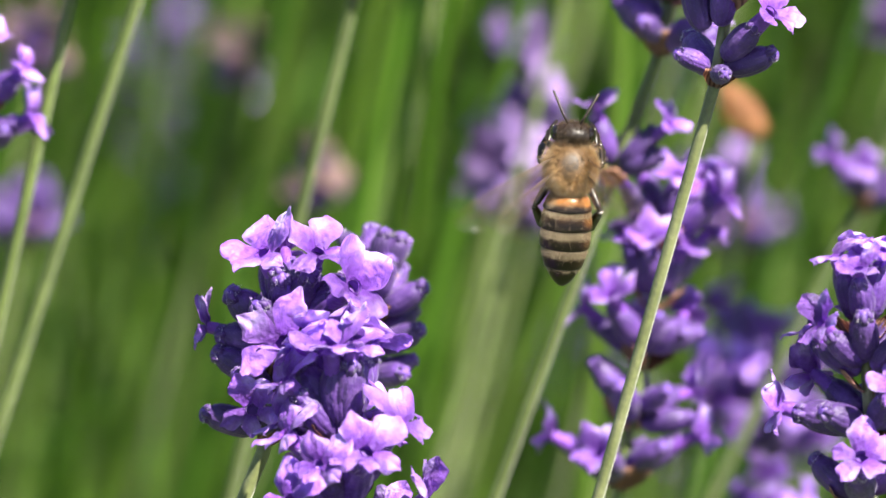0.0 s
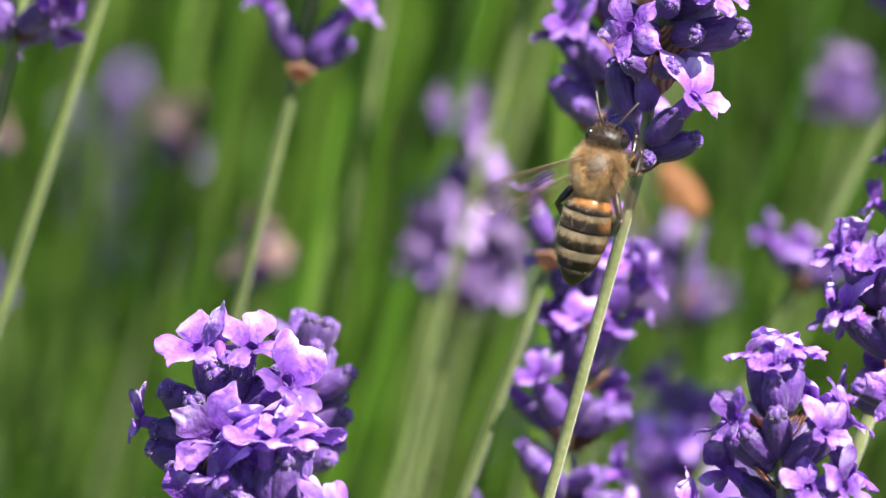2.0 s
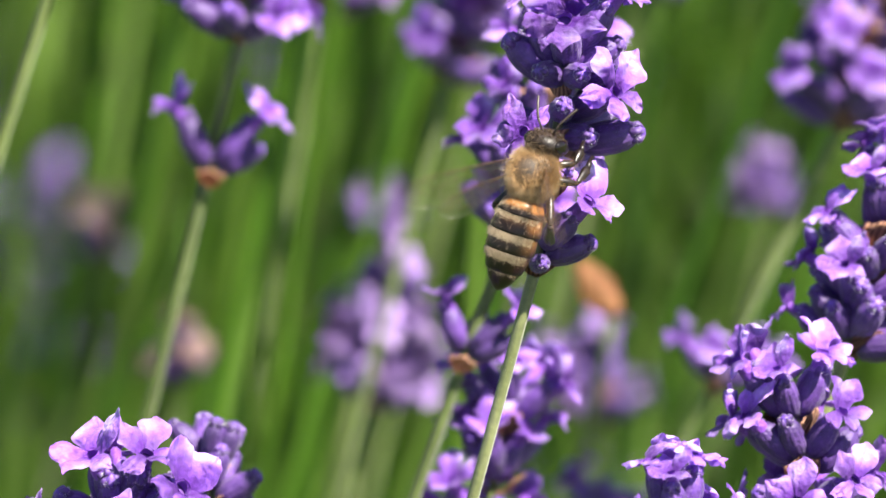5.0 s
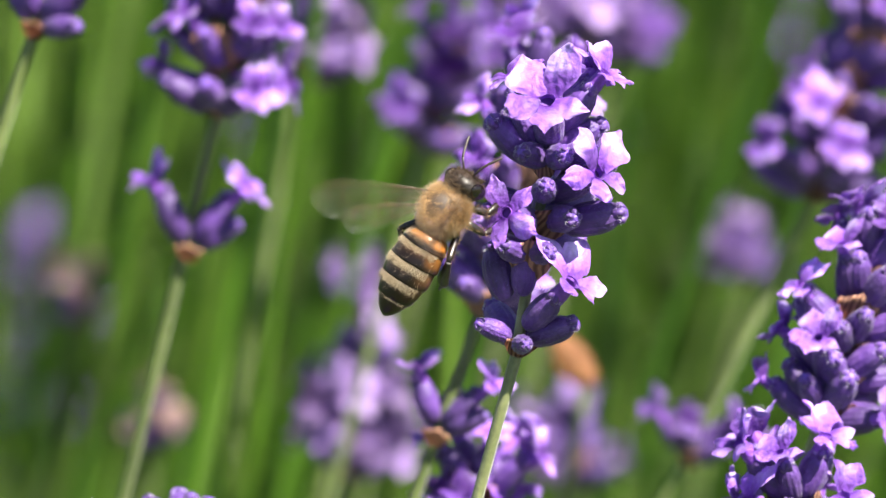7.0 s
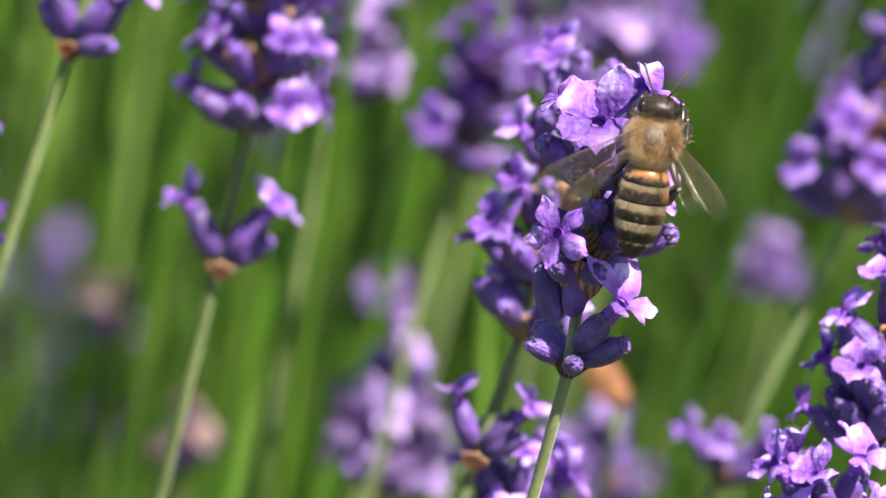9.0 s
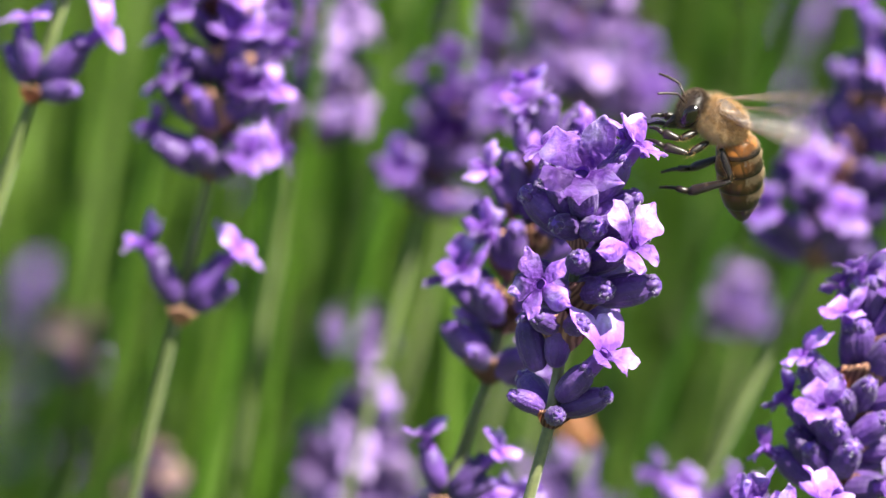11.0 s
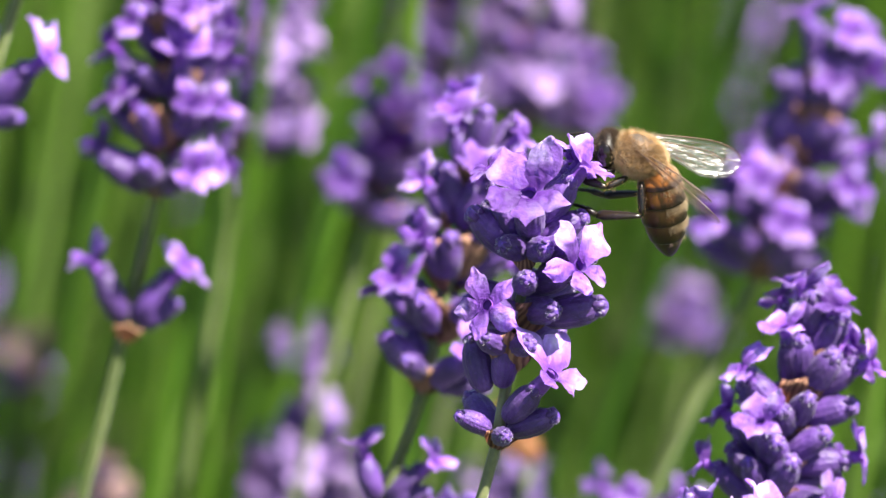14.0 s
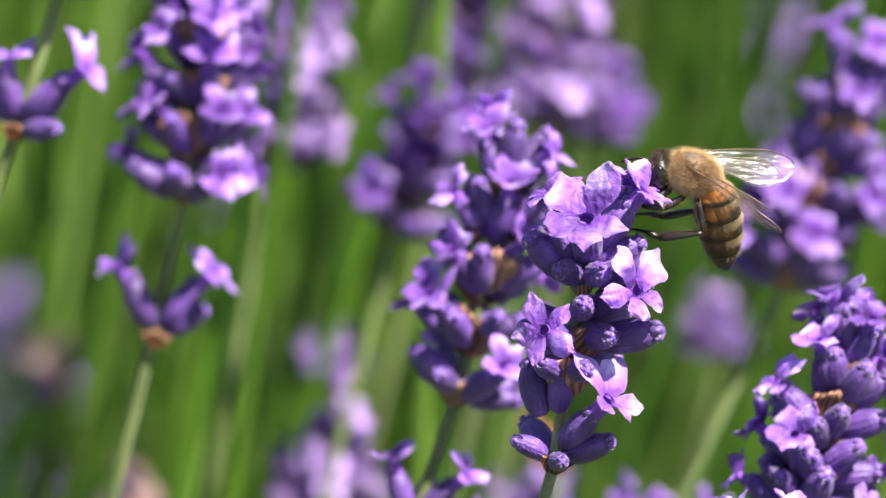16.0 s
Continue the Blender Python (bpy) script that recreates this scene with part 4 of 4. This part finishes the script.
# seconds, across, up, deep, turn, roll, nod, droop of the abdomen
FLIGHT_OUT = [(0, -6.2, -21.1, -9.5, 4, 0, 0, 13), (0.3, -4.3, -21.3, -9.5, 18, 2, 0, 13), (0.5, 0.2, -19.7, -9.5, 27, 5, 0, 13),
              (0.8, 3.9, -17.3, -9.5, 16, 5, 0, 13), (1, 4.7, -14.6, -9.5, 9, 0, 0, 13), (1.3, 4.6, -15.9, -9.5, 0, 0, 0, 13),
              (1.5, 2.9, -17.3, -9.5, 9, 5, 0, 13), (2, 1.0, -14.7, -9.5, 15, 10, 0, 13), (2.5, 2.8, -12.6, -9.5, 6, 8, 0, 13)]
FLIGHT_UP = [(3, -0.7, -14.5, -9.5, 23, 18, 0, 7), (3.5, -1.5, -8.7, -9.5, 21, 24, 0, 7), (4, 0.2, -7.0, -9.5, 28, 25, 0, 7),
             (4.5, -0.6, -9.6, -9.5, 25, 25, 0, 7), (5, 2.7, -6.8, -9.5, 20, 24, 0, 7), (5.2, 3.1, -5.3, -9.5, 20, 22, 0, 7),
             (6.2, -0.5, -4.0, -9.5, 30, 25, 0, 7)]
FLIGHT_SIDE = [(7.3, -3.0, -4.1, -8, 38, 32, 0, 8), (7.5, -3.5, -4.6, -8, 42, 38, 0, 8), (8, -1.8, -2.9, -8, 57, 55, 0, 8),
               (8.3, 0.8, -3.4, -10, 45, 48, 0, 8), (8.5, 4.5, -3.0, -9.5, 40, 38, 0, 8), (8.7, 7.7, 0.0, -9.5, 26, 18, 0, 4),
               (9.3, 15.0, 4.5, -9.5, 0, -5, 5, 15), (10.1, 21.5, 8.5, -6, -45, -40, 15, 30)]
FEEDING = [(10.8, 20.7, 8.0, 0, -58, -62, 14, 48), (11, 20.0, 8.5, 0, -60, -64, 12, 54), (11.3, 19.2, 8.4, 0, -60, -66, 10, 58),
           (11.5, 19.0, 8.0, 0, -60, -66, 8, 64), (12, 20.5, 7.1, 0, -60, -66, 6, 72), (12.5, 20.7, 6.7, 1, -64, -66, 2, 60),
           (13, 19.8, 6.4, 1, -68, -66, 0, 62), (13.5, 18.0, 6.9, 1, -67, -66, 0, 62), (14, 18.0, 6.8, 1, -69, -66, 0, 62),
           (14.5, 17.5, 6.5, 1, -71, -66, 0, 63), (15, 17.4, 6.6, 1, -72, -66, 0, 65), (15.5, 18.4, 6.5, 1, -74, -66, 0, 67), (16, 20.0, 6.2, 1, -76, -66, 0, 68)]
BEE_WAY = FLIGHT_OUT + FLIGHT_UP + FLIGHT_SIDE + FEEDING


def wing_pose(at, sx, sweep, stroke, twist=0.0):
    m = Matrix.Rotation(radians(-sweep * sx), 4, "Z") @ Matrix.Rotation(radians(-stroke * sx), 4, "Y") @ Matrix.Rotation(radians(twist), 4, "X")
    return Matrix.Translation(at) @ m


def motions():
    MAIN.sway([(0, -1.4, 1.8), (0.5, -0.64, 1.88), (1, -1.57, 1.56), (1.5, -2.31, 1.44), (2, -2.35, 1.42), (2.5, -2.39, 1.61), (3, -3.02, 1.39), (3.5, -3.06, 1.07),
               (4, -3, 1.25), (4.5, -3.34, 1.49), (5, -3.88, 1.12), (5.2, -3.75, 1.14), (7.3, -2.79, 0.6), (7.5, -2.46, 0.51), (8, -1.8, 0.15), (8.5, -1.7, 0.61),
               (8.7, -1.9, 0.97), (10.8, 0, 0.93), (11, -0.3, 0.89), (11.5, -1.3, 0.84), (12, 0.5, -0.1), (12.5, 2.07, -0.09), (13, 1.34, 0.62), (13.5, 0.31, 0.74),
               (14, 0.08, 0.45), (14.5, 0.04, 0.16), (15, -0.09, 0.38), (15.5, 1.08, 0.39), (16, 2.35, -0.25)])
    rows = [(0, 0.0, 0), (0.5, 1.9, -0.4), (1, 0.3, -0.5), (1.5, -0.9, -0.6), (2, -0.2, -0.9), (2.5, -0.8, -0.8), (3, -1.3, -0.7), (3.5, -0.8, -1.0), (4, -1.7, -0.9), (4.5, -2.4, -1.0), (5, -1.7, -1.5), (5.2, -1.7, -1.6), (7.3, -1.7, -2.9)]
    SECOND.sway(rows)
    THIRD.sway(rows)
    FOURTH.sway([(0, 0.0, 0), (0.5, 0.2, 0), (1, 0.3, -0.3), (1.5, -0.6, -0.4), (2, -0.8, -0.4), (2.5, -0.8, -0.1), (3, -1.0, -0.6), (3.5, -0.7, -0.4), (4, -1.1, -0.3), (4.5, -1.9, -0.5), (5, -1.5, -0.5), (5.2, -1.4, -0.6)])
    rows = [(0, 0.0, 0), (0.5, 0.1, -0.6), (1, -0.1, -1.3), (1.5, -0.8, -1.1), (2, -1.8, -1.4), (2.5, -1.7, -1.5), (3, -2.1, -1.4), (3.5, -2.4, -1.5), (4, -2.7, -1.3), (4.5, -3.1, -1.5), (5, -2.9, -1.8), (5.2, -2.7, -1.8)]
    RIGHT_FRONT.sway(rows)
    RIGHT_NEXT.sway([(t, a + 2.9, h + 1.8) for t, a, h in rows] + [(7.3, 2.4, -0.6)])
    RIGHT_TALL.sway([(7.3, 1.5, -0.3), (7.5, 1.6, -0.4), (8, 1.8, -1.0), (8.5, 2.3, -0.8), (11, 1.9, -0.5), (11.5, 1.7, -0.5), (12, 2.3, -1.0), (12.5, 2.1, -0.5), (13, 2.1, 0.4), (13.5, 3.1, -0.5),
                     (14, 1.6, -0.7), (14.5, 0.0, 0), (15, 2.0, -0.3), (15.5, 3.5, -0.8), (16, 2.0, -0.8)])
    CORNER.sway([(11, 0.2, -0.6), (11.5, 0.3, -1.0), (12, 0.4, -1.0), (12.5, 0.6, -0.9), (13, 0.7, -0.2), (13.5, 1.4, -0.9), (14, 0.4, -0.4), (14.5, 0.0, 0), (15, 0.9, -0.5), (15.5, 1.3, -0.8), (16, 0.1, -0.6)])
    LOW.sway([(0, 0.0, 0), (0.5, 0.1, -0.1), (1, -0.1, -0.1), (1.5, -0.3, -0.4), (2, -0.9, -0.1), (2.5, -0.7, 0.2), (3, -0.6, -0.4), (3.5, -0.6, -0.2), (4, -0.9, -0.1), (4.5, -1.2, -0.3), (5, -0.9, -0.1), (5.2, -0.8, 0.0)])
    BEHIND.sway([(7.3, 0, 0.2), (8, 0.3, 0.0), (8.5, 0.3, 0), (11, 0.7, 0.2), (12, 0.5, 0.1), (13, 0.7, 0.4), (13.5, 0.7, 0.6), (14, 0.1, 0.4), (14.5, 0.0, 0), (15, 0.4, 0.3), (15.5, 0.6, 0.2), (16, 0.3, 0.1)])
    LEFT_TALL.sway([(0, -0.3, 0.3), (1, -0.3, 0.2), (1.5, 0.1, -0.1), (2, 0.0, 0.1), (3, -0.4, 0.1), (3.5, -0.2, 0), (5, -0.3, -0.1), (7.3, 0.1, -0.2), (8, -0.1, 0), (8.7, -0.1, 0.1), (11, -0.5, -0.1),
                    (12, -0.4, 0), (13, -0.6, -0.2), (13.5, -0.5, -0.3), (14, -0.1, -0.3), (14.5, 0.0, 0), (15, -0.4, -0.3), (15.5, -0.5, -0.1), (16, -0.2, 0)])
    EDGE.sway([(10.8, 0.2, 1.1), (11.5, -0.1, 1.1), (12, 0, 0.7), (12.5, 0.1, 0.5), (13, 0.2, 0.6), (13.5, 0.3, 0.3), (14, 0.3, 0.0), (14.5, 0.0, 0), (15, 0.4, -0.1), (15.5, 0.4, 0.2), (16, 1.1, 0.1)])
    # the bee: body, then its parts on it
    rows = []
    for t, a, h, b, *turns in BEE_WAY:
        da, dh = steadied(t, b)
        rows.append((t, bee_pose(a + da, h + dh, b, *turns[:3])))
    walk(BEE, rows)
    walk(BEE_ABDOMEN, [(t, pose(0, -0.0017, -0.0003, rest[6], 0, 0)) for t, *rest in BEE_WAY])
    nods = [(0, 0), (7, 0), (10.8, -3), (12, -8), (12.5, -16), (13, -22), (16, -24)]
    walk(BEE_HEAD, [(t, pose(0, 0.00205, 0.0001, n, 0, 0)) for t, n in nods])
    for wing, kind, sx, at in BEE_WINGS:
        hind = kind == "hindwing"
        rows = []
        for k in range(350):
            t = k / FPS
            beat = math.sin(2 * math.pi * (k + 0.15 * math.sin(k * 0.37)) / 5)
            land = min(1.0, max(0.0, t - 10) / 0.8)
            veer = 36 * (1 - land) if sx > 0 else 0
            rows.append((t, wing_pose(at, sx, 34 + 28 * land + (10 if hind else 0), 20 + veer - 2 * land + (52 - 26 * land) * beat, 42 - 70 * land - 18 * beat)))
        rest = 72 if hind else 62
        lift, twist = (4, 55) if sx > 0 else (-5, 42)
        rows += [(11.9, wing_pose(at, sx, rest - 8, lift + 8, twist - 15)), (12.5, wing_pose(at, sx, rest - 2, lift, twist - 10)), (13.5, wing_pose(at, sx, rest, lift, twist)), (16, wing_pose(at, sx, rest, lift - 1, twist + 3))]
        walk(wing, rows)
    for leg, kind, sx, hip in BEE_LEGS:
        swing = {"fore": -38, "middle": -45, "hind": -92}[kind]
        rows = [(0, swing), (1.5, swing + 8), (3, swing - 4), (5, swing + 5), (7.5, swing - 5), (8.7, swing), (10.4, swing), (11.2, swing * 0.15), (12.5, 0), (16, 0)]
        splay = 12 * sx if kind == "hind" else -8 * sx
        walk(leg, [(t, pose(hip.x, hip.y, hip.z, a, splay if t < 10.5 else 0, 0)) for t, a in rows])


motions()
